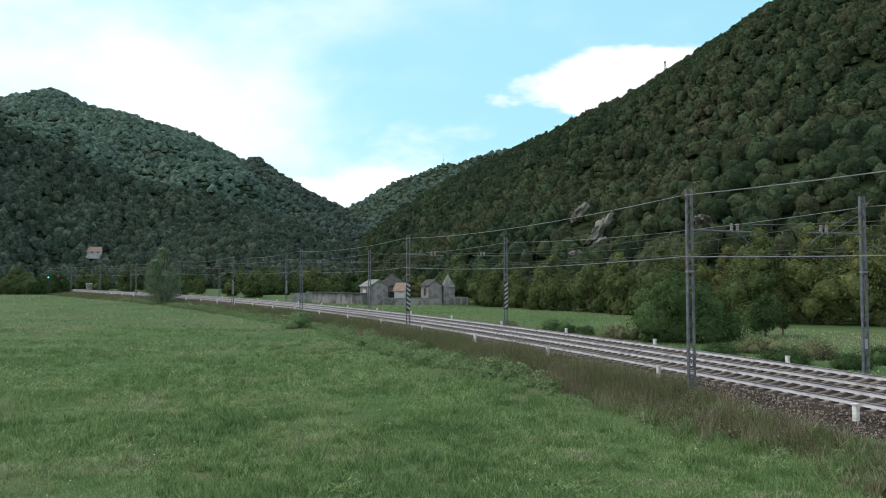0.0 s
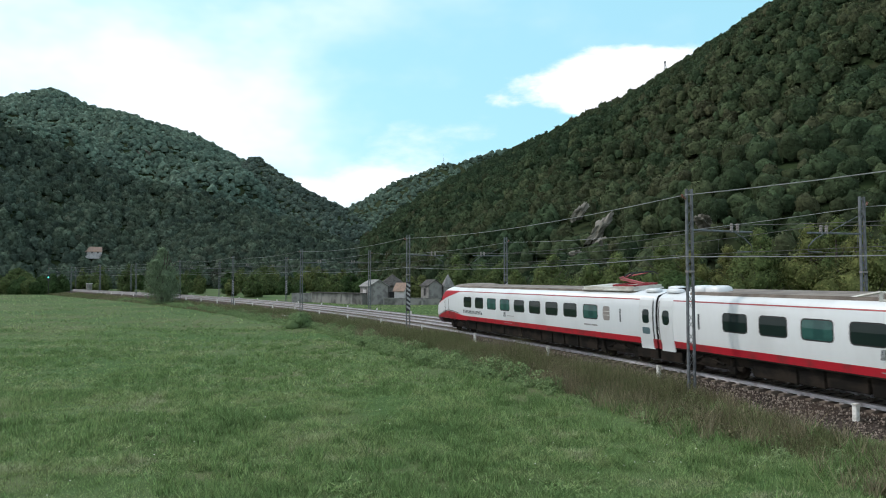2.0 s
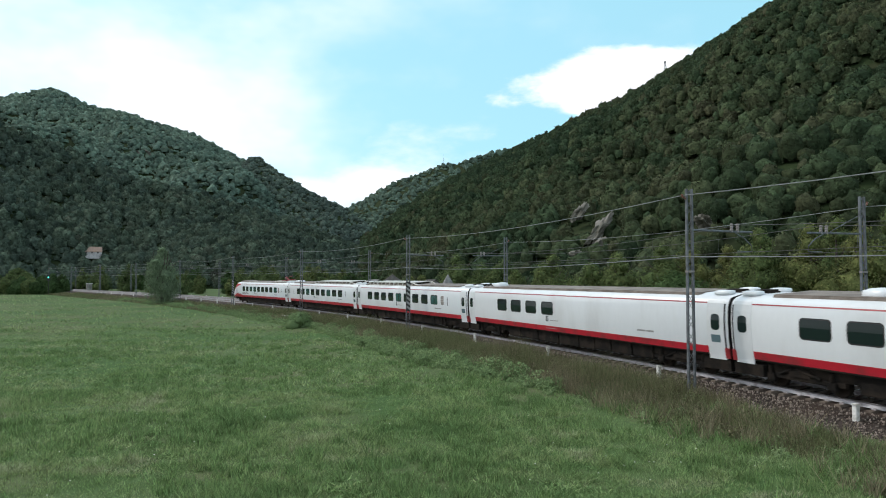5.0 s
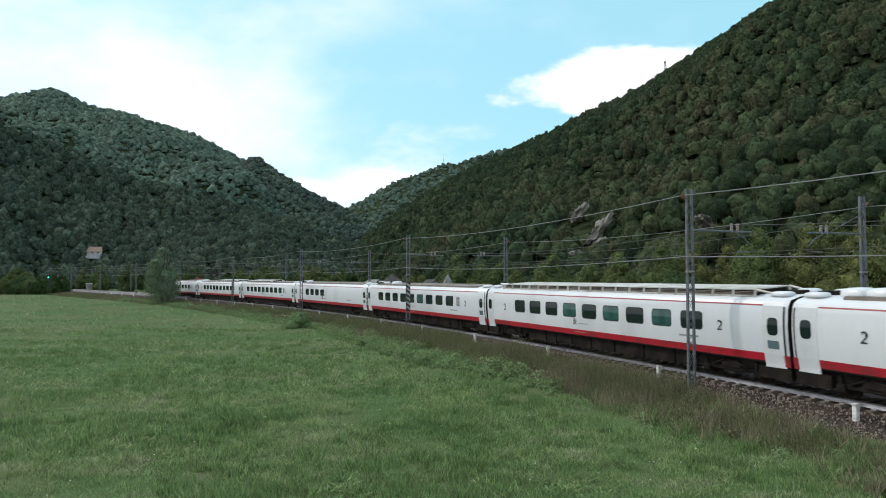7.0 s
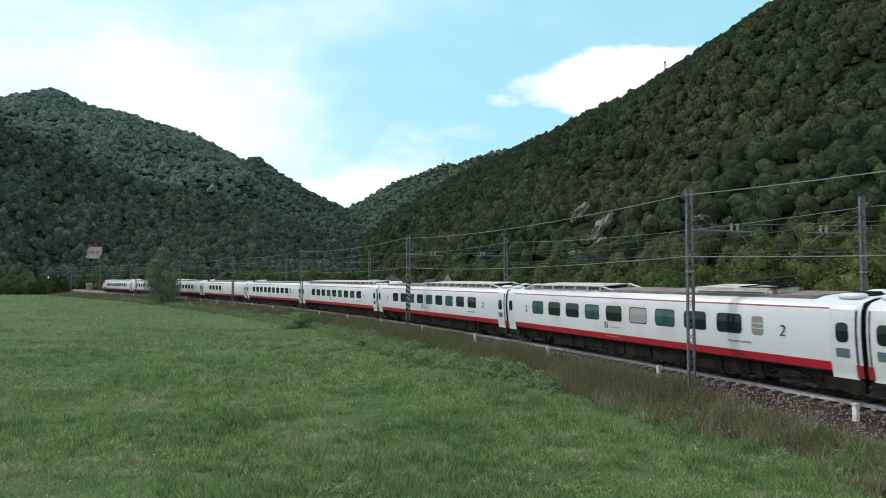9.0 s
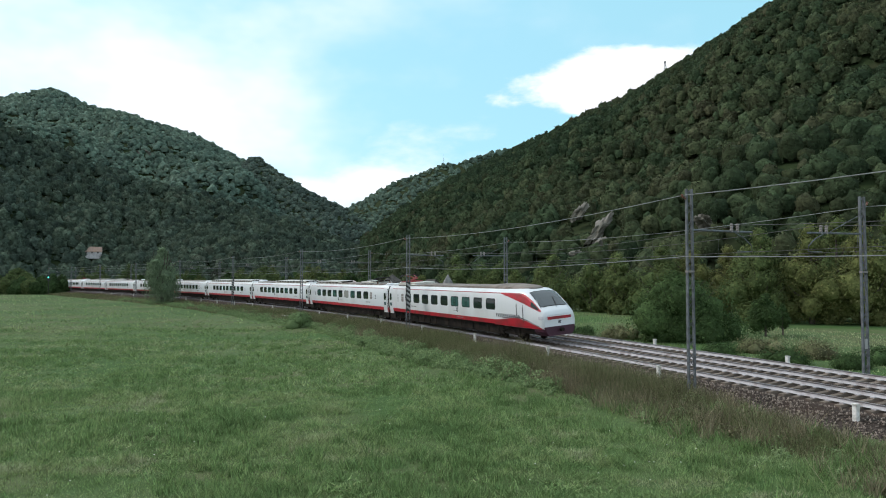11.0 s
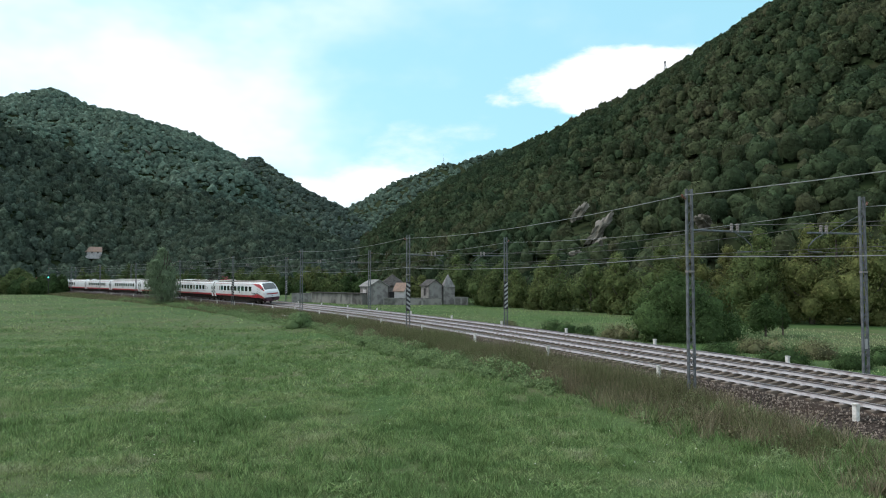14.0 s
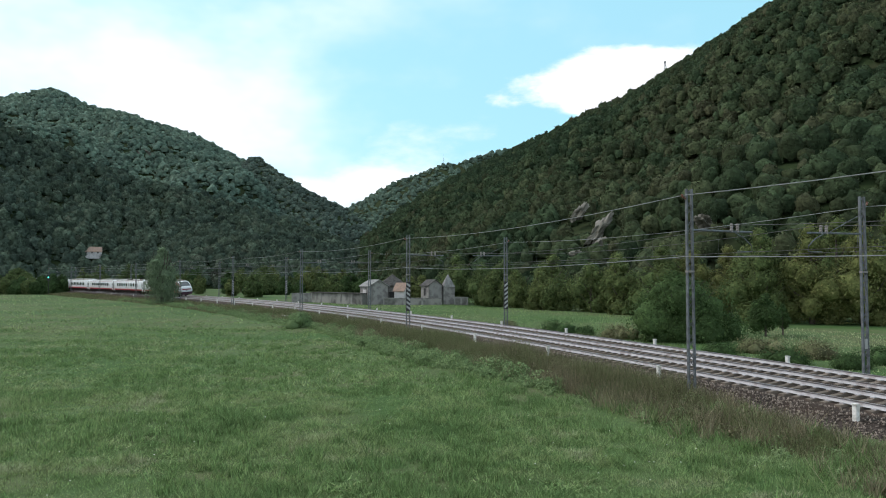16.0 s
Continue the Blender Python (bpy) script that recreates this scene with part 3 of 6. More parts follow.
def forests():
    P = np.concatenate([hill_right.scatter(9800, 41, u1=0.74)[0], hill_right.scatter(500, 40, u0=0.74)[0]])
    # bare rock shows where nothing grows
    for x, y, r in ((38.0, 164.0, 5.5), (37.0, 157.0, 5.0), (38.0, 190.0, 4.5), (37.0, 184.0, 4.0), (54.0, 136.0, 3.0)):
        P = P[np.hypot(P[:, 0] - x, P[:, 1] - y) > r]
    d = np.hypot(P[:, 0], P[:, 1])
    near = d < 190
    patch = vnoise(P[:, 0], P[:, 1], 70, 7) * 0.55 + vnoise(P[:, 0], P[:, 1], 22, 9) * 0.35 + vnoise(P[:, 0], P[:, 1], 9, 10) * 0.25
    patch = np.clip((patch - 0.575) * 1.5 + 0.40, 0, 1)
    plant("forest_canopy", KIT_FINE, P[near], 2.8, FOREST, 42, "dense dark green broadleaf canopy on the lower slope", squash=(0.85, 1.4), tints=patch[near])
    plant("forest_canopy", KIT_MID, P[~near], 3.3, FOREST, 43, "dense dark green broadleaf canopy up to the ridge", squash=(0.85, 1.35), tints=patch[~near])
    P, v = hill_right.scatter(1300, 52, v1=0.45, u0=0.12, u1=0.72)
    plant("slope_scrub", KIT_FAR, P, 2.0, FOREST, 53, "low green scrub between the trees on the slope", tints=0.3 + 0.5 * vnoise(P[:, 0], P[:, 1], 15, 30))
    P, v = hill_left.scatter(4500, 44, u0=0.18)
    for x, y, r in ((-188.5, 364.5, 5.5),):
        P = P[np.hypot(P[:, 0] - x, P[:, 1] - y) > r]
    patch = vnoise(P[:, 0], P[:, 1], 40, 17) * 0.5 + vnoise(P[:, 0], P[:, 1], 12, 19) * 0.5
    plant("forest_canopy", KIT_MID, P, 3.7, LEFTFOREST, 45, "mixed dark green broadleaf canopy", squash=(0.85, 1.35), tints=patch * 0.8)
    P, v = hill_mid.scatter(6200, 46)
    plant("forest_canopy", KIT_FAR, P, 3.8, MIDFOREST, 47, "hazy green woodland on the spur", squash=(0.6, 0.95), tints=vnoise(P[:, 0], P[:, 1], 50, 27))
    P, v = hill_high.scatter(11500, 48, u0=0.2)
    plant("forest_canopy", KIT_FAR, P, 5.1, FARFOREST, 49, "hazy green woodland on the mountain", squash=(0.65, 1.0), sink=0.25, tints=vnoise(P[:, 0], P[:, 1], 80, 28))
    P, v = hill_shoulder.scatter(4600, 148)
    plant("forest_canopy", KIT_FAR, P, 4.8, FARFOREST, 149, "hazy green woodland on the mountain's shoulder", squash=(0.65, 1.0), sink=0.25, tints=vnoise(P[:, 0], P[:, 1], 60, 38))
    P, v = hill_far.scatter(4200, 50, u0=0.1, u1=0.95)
    plant("forest_canopy", KIT_FAR, P, 6.2, FARFOREST, 51, "hazy green woodland on the distant ridge", squash=(0.55, 0.85), sink=0.25, tints=0.1 + 0.4 * vnoise(P[:, 0], P[:, 1], 90, 29))


forests()


# ---- railway ----
def swept(name, profile, s0, s1, step, mat, parent=None, o=0.0, lean=False, z=0.0, rough=0.0, label=""):
    """A cross-section (side, up) swept along the line."""
    ss = np.arange(s0, s1 + 0.01, step)
    prof = np.array(profile, float)
    k = len(prof)
    V = []
    g = np.random.RandomState(5)
    for s in ss:
        m = canted(s, o, z) if lean else line_pose(s, o, z)
        for y, h in prof:
            V.append((m @ Vector((0, y, h + (rough * g.randn() if rough else 0.0))))[:])
    i, j = np.meshgrid(np.arange(len(ss) - 1), np.arange(k - 1), indexing="ij")
    a = (i * k + j).ravel()
    ob = mesh_arrays(name, V, np.c_[a, a + k, a + k + 1, a + 1], mat, parent=parent)
    return tagged(ob, label=label)


def sleeper_mesh():
    bm = bmesh.new()
    for y0, y1, h in ((-1.2, -0.45, 0.0), (-0.45, 0.45, -0.03), (0.45, 1.2, 0.0)):
        box(bm, -0.14, 0.14, y0, y1, -0.36, -0.165 + h)
        for v in bm.verts:
            if v.co.z > -0.25 and abs(v.co.x) > 0.13:
                v.co.x *= 0.8
    body = len(bm.faces)
    # limewashed fastenings beside the rail's foot
    for y in (-0.60, 0.91):
        box(bm, -0.075, 0.075, y - 0.07, y + 0.07, -0.17, -0.13)
    me = bpy.data.meshes.new("sleeper")
    bm.to_mesh(me)
    bm.free()
    me.materials.append(SLEEPER)
    me.materials.append(RAILSIDE)
    for f in me.polygons[body:]:
        f.material_index = 1
    return me


def railway():
    ballast = swept("ballast_bed", [(3.35, -0.86), (2.5, -0.52), (1.85, -0.33), (1.35, -0.29), (0.72, -0.245), (0, -0.21), (-0.72, -0.145), (-1.3, -0.09), (-1.7, -0.13), (-2.3, -0.17), (-2.88, -0.165), (-3.6, -0.13), (-4.32, -0.065), (-4.9, -0.01), (-5.4, -0.03), (-6.2, -0.3), (-7.0, -0.62)], -120, 420, 0.5, BALLAST, rough=0.018)
    tagged(ballast, "dark grey-brown crushed stone ballast bed", "ballast", kind="structure")
    shared = sleeper_mesh()
    for k, (o, z) in enumerate(((0.0, 0.0), (FAR, 0.08))):
        track = empty("railway_track", label="curved railway track with limewashed rails on concrete sleepers", category="railway track", group="tracks of the line", kind="structure")
        for side in (0.755, -0.755):
            r = swept("rail", [(side + 0.075, -0.165), (side + 0.07, -0.148), (side + 0.012, -0.125), (side + 0.011, -0.050)], -120, 420, 0.75, RAILSIDE, track, o, True, z)
            swept("rail_inner_side", [(side - 0.011, -0.050), (side - 0.012, -0.125), (side - 0.07, -0.148), (side - 0.075, -0.165)], -120, 420, 0.75, RAILSIDE, r, o, True, z)
            swept("rail_head", [(side + 0.011, -0.050), (side + 0.034, -0.032), (side + 0.036, -0.007), (side + 0.028, 0.0), (side - 0.028, 0.0), (side - 0.036, -0.007), (side - 0.034, -0.032), (side - 0.011, -0.050)], -120, 420, 0.75, RAIL, r, o, True, z, label="worn bright running surface")
        V, F, n = [], [], 0
        vs = np.array([v.co[:] for v in shared.vertices])
        fs = np.array([p.vertices[:] for p in shared.polygons][:18])
        for i in range(-160, 640):
            s = i * 0.6
            m = canted(s, o, z)
            if -22 <= i < 125:
                sl = new("sleeper", shared)
                sl.parent, sl.matrix_basis = track, m
            else:
                M = np.array(m)
                V.append(vs @ M[:3, :3].T + M[:3, 3])
                F.append(fs + n)
                n += len(vs)
        rest = mesh_arrays("sleepers_further_on", np.concatenate(V), np.concatenate(F), SLEEPER, parent=track)
        tagged(rest, kind="stuff")


railway()


# ---- train ----
PROFILE = [(1.36, 1.02), (1.40, 1.38), (1.42, 1.9), (1.405, 2.5), (1.35, 2.95), (1.29, 3.22), (1.2, 3.38), (1.02, 3.50), (0.6, 3.58), (0.0, 3.60)]
PZ, PY = [p[1] for p in PROFILE], [p[0] for p in PROFILE]
# cab end: metres back from the tip, width and height of the section there
NOSE = np.array([(0.0, 0.78, 1.92), (0.05, 0.85, 2.08), (0.15, 0.89, 2.19), (0.3, 0.91, 2.30), (0.7, 0.93, 2.61), (1.1, 0.945, 2.91), (1.6, 0.965, 3.24), (2.0, 0.98, 3.43), (2.5, 0.992, 3.55), (3.2, 1.0, 3.59), (4.2, 1.0, 3.60)])
CAB_L, MID_L = 27.65, 25.9
TIP = CAB_L / 2 - 0.3


def half_width(z):
    return float(np.interp(z, PZ, PY))


def skin(dx, y, z, out=0.0):
    """A place on the cab's skin, dx behind the tip, from its place on the full section."""
    w, top = float(np.interp(dx, NOSE[:, 0], NOSE[:, 1])), float(np.interp(dx, NOSE[:, 0], NOSE[:, 2]))
    k = (top - 1.02) / (3.60 - 1.02)
    return Vector((TIP - dx, y * w + math.copysign(out, y) * (z < 3.45), 1.02 + (z - 1.02) * k + out * (z >= 3.2)))


def section(full=True):
    pts = [(y, z) for y, z in PROFILE]
    return pts + [(-y, z) for y, z in PROFILE[-2::-1]]


def loft(rings, close_ends=True):
    bm = bmesh.new()
    rr = [[bm.verts.new(p) for p in ring] for ring in rings]
    for a, b in zip(rr, rr[1:]):
        for k in range(len(a) - 1):
            bm.faces.new((a[k], a[k + 1], b[k + 1], b[k]))
        if close_ends:
            bm.faces.new((a[-1], a[0], b[0], b[-1]))
    if close_ends:
        bm.faces.new(rr[0])
        bm.faces.new(rr[-1][::-1])
    return bm


def levels(a, b):
    """Heights from a to b, with the section's own break points between them."""
    return [a] + [z for z in PZ if a + 0.01 < z < b - 0.01] + [b]


def strip(xs, zs, side, out=0.006, depth=0.02):
    """A thin panel on the flank, over stations xs between the heights zs[i]."""
    bm = bmesh.new()
    zl = levels(*zs[0])
    n = len(zl)
    grid = [[(bm.verts.new((x, side * (half_width(z) + out), z)), bm.verts.new((x, side * (half_width(z) + out - depth), z))) for z in zl] for x in xs]
    for p, q in zip(grid, grid[1:]):
        for k in range(n - 1):
            bm.faces.new((p[k][0], q[k][0], q[k + 1][0], p[k + 1][0]))
        bm.faces.new((p[0][0], p[0][1], q[0][1], q[0][0]))
        bm.faces.new((p[-1][0], q[-1][0], q[-1][1], p[-1][1]))
    for g in (grid[0], grid[-1]):
        for k in range(n - 1):
            bm.faces.new((g[k][0], g[k + 1][0], g[k + 1][1], g[k][1]))
    return bm


def rounded_pane(w, z0, z1, r=0.12, out=0.008, depth=0.03):
    """A pane with round corners that follows the flank's curve; its own x is 0 in the middle, its side is +y."""
    zs = sorted({round(z, 4) for z in [z0 + r * (1 - math.cos(radians(a))) for a in (0, 30, 60, 90)] + [z1 - r * (1 - math.cos(radians(a))) for a in (0, 30, 60, 90)] + levels(z0 + r, z1 - r)})
    bm = bmesh.new()
    rows = []
    for z in zs:
        e = max(0.0, r - min(z - z0, z1 - z))
        x = w / 2 - r + math.sqrt(max(0.0, r * r - e * e))
        y = half_width(z) + out
        rows.append([bm.verts.new(p) for p in ((-x, y, z), (x, y, z), (x, y - depth, z), (-x, y - depth, z))])
    for a, b in zip(rows, rows[1:]):
        bm.faces.new((a[0], a[1], b[1], b[0]))
        bm.faces.new((a[1], a[2], b[2], b[1]))
        bm.faces.new((a[3], a[0], b[0], b[3]))
    bm.faces.new((rows[0][0], rows[0][3], rows[0][2], rows[0][1]))
    bm.faces.new((rows[-1][0], rows[-1][1], rows[-1][2], rows[-1][3]))
    return bm


TURNED = pose(0, 0, 0, 0, 0, 180)
SHARED = {}


def fixed(key, make, mat, car, x, side, label="", name=None):
    """A flank part at x, its mesh made once."""
    if key not in SHARED:
        ob = part(name or key, make(), mat, car, label)
        SHARED[key] = ob.data
    else:
        ob = new(name or key, SHARED[key])
        ob.parent = car
        tagged(ob, label=label)
    ob.matrix_basis = pose(x, 0, 0) if side > 0 else pose(x, 0, 0) @ TURNED
    return ob


def bogie(car, x):
    key = "bogie"
    b = empty("bogie")
    b.parent, b.matrix_basis = car, pose(x, 0, 0)
    if key not in SHARED:
        bm = boxes((-1.9, 1.9, 1.0, 1.16, 0.42, 0.62), (-1.9, 1.9, -1.16, -1.0, 0.42, 0.62), (-0.35, 0.35, -1.1, 1.1, 0.4, 0.75), (-1.55, -1.15, 1.02, 1.24, 0.30, 0.60), (1.15, 1.55, 1.02, 1.24, 0.30, 0.60), (-0.5, 0.5, 1.05, 1.22, 0.55, 0.85), (-1.55, -1.15, -1.24, -1.02, 0.30, 0.60), (1.15, 1.55, -1.24, -1.02, 0.30, 0.60), bevel=0.03)
        for y in (1.2, -1.2):
            tube(bm, [(-0.9, y, 0.62), (0.1, y, 0.86)], 0.05)
            tube(bm, [(0.9, y, 0.62), (0.3, y, 0.86)], 0.05)
            for sx in (-1.35, 1.35):
                tube(bm, [(sx, y * 0.97, 0.58), (sx, y * 0.97, 0.9)], 0.09, 8)
        SHARED[key] = part("bogie_frame", bm, UNDER, b).data
        bm = bmesh.new()
        prof = [(0.0, 0.10), (0.07, 0.16), (0.06, 0.30), (0.12, 0.40), (0.12, 0.445), (-0.02, 0.46)]
        ring = []
        for yy, r in prof:
            ring.append([bm.verts.new((r * math.cos(t), yy, r * math.sin(t))) for t in (2 * math.pi * k / 20 for k in range(20))])
        for p, q in zip(ring, ring[1:]):
            for k in range(20):
                bm.faces.new((p[k], p[(k + 1) % 20], q[(k + 1) % 20], q[k]))
        bm.faces.new(ring[0])
        bm.faces.new(ring[-1])
        SHARED["wheel"] = part("wheel", bm, UNDER).data
        bpy.data.objects.remove(bpy.data.objects["wheel"])
    else:
        f = new("bogie_frame", SHARED[key])
        f.parent = b
    for sx in (-1.35, 1.35):
        for sy in (1, -1):
            w = new("wheel", SHARED["wheel"])
            w.parent, w.matrix_basis = b, pose(sx, 0.69 * sy, 0.452) @ (Matrix() if sy > 0 else TURNED)


def louvre(car, x0, x1):
    """Long roof casing: a frame of slanting grilles under a flat lid with sloped ends."""
    bm = bmesh.new()
    box(bm, x0, x1, -0.99, 0.99, 3.78, 3.83, 0.02)
    box(bm, x0, x1, 0.94, 1.0, 3.52, 3.58)
    box(bm, x0, x1, -1.0, -0.94, 3.52, 3.58)
    n = max(2, round((x1 - x0) / 1.15))
    for k in range(n + 1):
        x = x0 + (x1 - x0) * k / n
        for sy in (1, -1):
            tube(bm, [(x, 1.0 * sy, 3.5), (x, 0.93 * sy, 3.82)], 0.075, 4)
    for xe, d in ((x0, -1), (x1, 1)):
        for sy in (1, -1):
            tube(bm, [(xe + d * 1.3, 0.85 * sy, 3.56), (xe, 0.95 * sy, 3.81)], 0.05, 4)
        tube(bm, [(xe + d * 1.3, -0.85, 3.57), (xe + d * 1.3, 0.85, 3.57)], 0.05, 4)
    frame_ob = part("roof_casing", bm, ROOFWHITE, car, "off-white roof casing with side grilles")
    for sy in (1, -1):
        bm = bmesh.new()
        for k in range(n):
            a, b = x0 + (x1 - x0) * k / n + 0.07, x0 + (x1 - x0) * (k + 1) / n - 0.07
            for z in (3.60, 3.66, 3.72):
                box(bm, a, b, min(0.88 * sy, 0.97 * sy), max(0.88 * sy, 0.97 * sy), z - 0.014, z + 0.014)
        tagged(part("grille", bm, ROOF, frame_ob, "grey roof grille"), kind="stuff")
    part("casing_inside", boxes((x0 + 0.05, x1 - 0.05, -0.8, 0.8, 3.5, 3.79)), UNDER, frame_ob)


def dome(car, x, y, l=0.95, w=0.7, h=0.27):
    bm = bmesh.new()
    bmesh.ops.create_icosphere(bm, subdivisions=2, radius=1)
    for v in bm.verts:
        k = lambda t: math.copysign(abs(t) ** 0.55, t)
        v.co = Vector((k(v.co.x) * l / 2, k(v.co.y) * w / 2, max(-0.4, k(v.co.z)) * h / 2 + 3.55 + 0.06))
    ob = part("roof_unit", bm, WHITE, car, "white rounded roof unit", smooth=True)
    ob.matrix_basis = pose(x, y, 0)


def pantograph(car, x, up=0.75, mat=None):
    mat = mat or STRIPE
    p = part("pantograph", boxes((-0.9, 0.9, -0.75, -0.67, 3.82, 3.90), (-0.9, 0.9, 0.67, 0.75, 3.82, 3.90), (-0.9, -0.82, -0.75, 0.75, 3.82, 3.90), (0.82, 0.9, -0.75, 0.75, 3.82, 3.90)), mat, car, "folded pantograph on brown insulators")
    p.matrix_basis = pose(x, 0, 0)
    bm = bmesh.new()
    tube(bm, [(-0.8, 0, 3.9), (1.1, 0, 3.9 + up * 0.55)], 0.06)
    tube(bm, [(1.1, 0.1, 3.9 + up * 0.55), (-0.55, 0.45, 3.9 + up)], 0.04)
    tube(bm, [(1.1, -0.1, 3.9 + up * 0.55), (-0.55, -0.45, 3.9 + up)], 0.04)
    tube(bm, [(-0.7, 0.2, 3.9), (0.9, 0.2, 3.9 + up * 0.4)], 0.03)
    part("arm", bm, mat, p)
    bm = bmesh.new()
    for dx in (-0.75, -0.4):
        tube(bm, [(dx, -0.95, 3.78 + up), (dx, -0.65, 3.94 + up), (dx, 0.65, 3.94 + up), (dx, 0.95, 3.78 + up)], 0.035)
    part("collector_head", bm, RUBBER, p)
    for dx, dy in ((-0.85, 0.7), (0.85, 0.7), (-0.85, -0.7), (0.85, -0.7)):
        bm = bmesh.new()
        tube(bm, [(dx, dy, 3.5), (dx, dy, 3.62), (dx, dy, 3.64), (dx, dy, 3.74), (dx, dy, 3.84)], [0.09, 0.06, 0.09, 0.06, 0.08], 8)
        part("insulator", bm, INSUL, p)


def numeral(car, text, x, side):
    cu = bpy.data.curves.new("numeral", "FONT")
    cu.body, cu.size, cu.extrude, cu.align_x = text, 0.62, 0.004, "CENTER"
    cu.shear = 0.2
    tmp = new("class_numeral_text", cu)
    me = bpy.data.meshes.new_from_object(tmp.evaluated_get(bpy.context.evaluated_depsgraph_get()))
    bpy.data.objects.remove(tmp)
    me.materials.clear()
    me.materials.append(PRINT)
    ob = new("class_numeral", me)
    ob.parent = car
    tilt = math.degrees(math.atan2(0.03, 0.6))
    place = pose(x, 1.418, 2.12, 90 + tilt, 0, 180)
    ob.matrix_basis = place if side > 0 else TURNED @ pose(-x, 1.418, 2.12, 90 + tilt, 0, 180)
    tagged(ob, label="dark printed class numeral " + text)


def print_bars(car, name, spans, z0, z1, x, side, mat, label, slant=0.0):
    """Small marks on the flank as plain slanting bars."""
    bm = bmesh.new()
    for a, b in spans:
        q = [(a, z0), (b, z0), (b + slant, z1), (a + slant, z1)]
        fr = [bm.verts.new((-px, half_width(z) + 0.010, z)) for px, z in q]
        bk = [bm.verts.new((-px, half_width(z) - 0.01, z)) for px, z in q]
        bm.faces.new(fr)
        for k in range(4):
            bm.faces.new((fr[k], bk[k], bk[(k + 1) % 4], fr[(k + 1) % 4]))
    ob = part(name, bm, mat, car, label)
    ob.matrix_basis = pose(x, 0, 0) if side > 0 else pose(x, 0, 0) @ TURNED


def door_end(car, xe, d, side, plate):
    """The door zone at a car's end xe; d points from the end into the car."""
    # white leaf reaching down over the red band
    a, b = xe + d * 0.18, xe + d * 1.12
    lo, hi = min(a, b), max(a, b)
    fixed("door_leaf_%d" % (d * side), lambda: strip([-0.47, 0.47] if d * side < 0 else [-0.47, 0.47], [(0.86, 3.34)] * 2, 1, 0.012, 0.05), WHITE, car, (lo + hi) / 2, side, "white sliding plug door", "door")
    fixed("door_window", lambda: rounded_pane(0.48, 2.10, 2.78, 0.16, 0.020), GLASS, car, (lo + hi) / 2, side, "dark rounded door window")
    if plate:
        fixed("door_plate", lambda: rounded_pane(0.52, 1.58, 1.90, 0.04, 0.018), GREYPLATE, car, (lo + hi) / 2, side, "blue-grey destination display")
    fixed("door_skirt", lambda: strip([-0.75, 0.75], [(0.40, 0.855)] * 2, 1, -0.02, 0.2), UNDER, car, xe + d * 0.76, side, "black skirt under the door")
    for k in (0.14,):
        fixed("end_slot", lambda: strip([-0.035, 0.035], [(1.05, 3.2)] * 2, 1, 0.010, 0.05), RUBBER, car, xe + d * k, side, "black vertical slot")
    fixed("end_band", lambda: strip([-0.12, 0.12], [(0.92, 1.36)] * 2, 1, 0.014, 0.06), RED, car, xe + d * 0.10, side, "red band beside the gangway")


GREYPLATE = material("destination_display", (0.10, 0.15, 0.17), 0.2, fine_amount=0.1, fine=8)


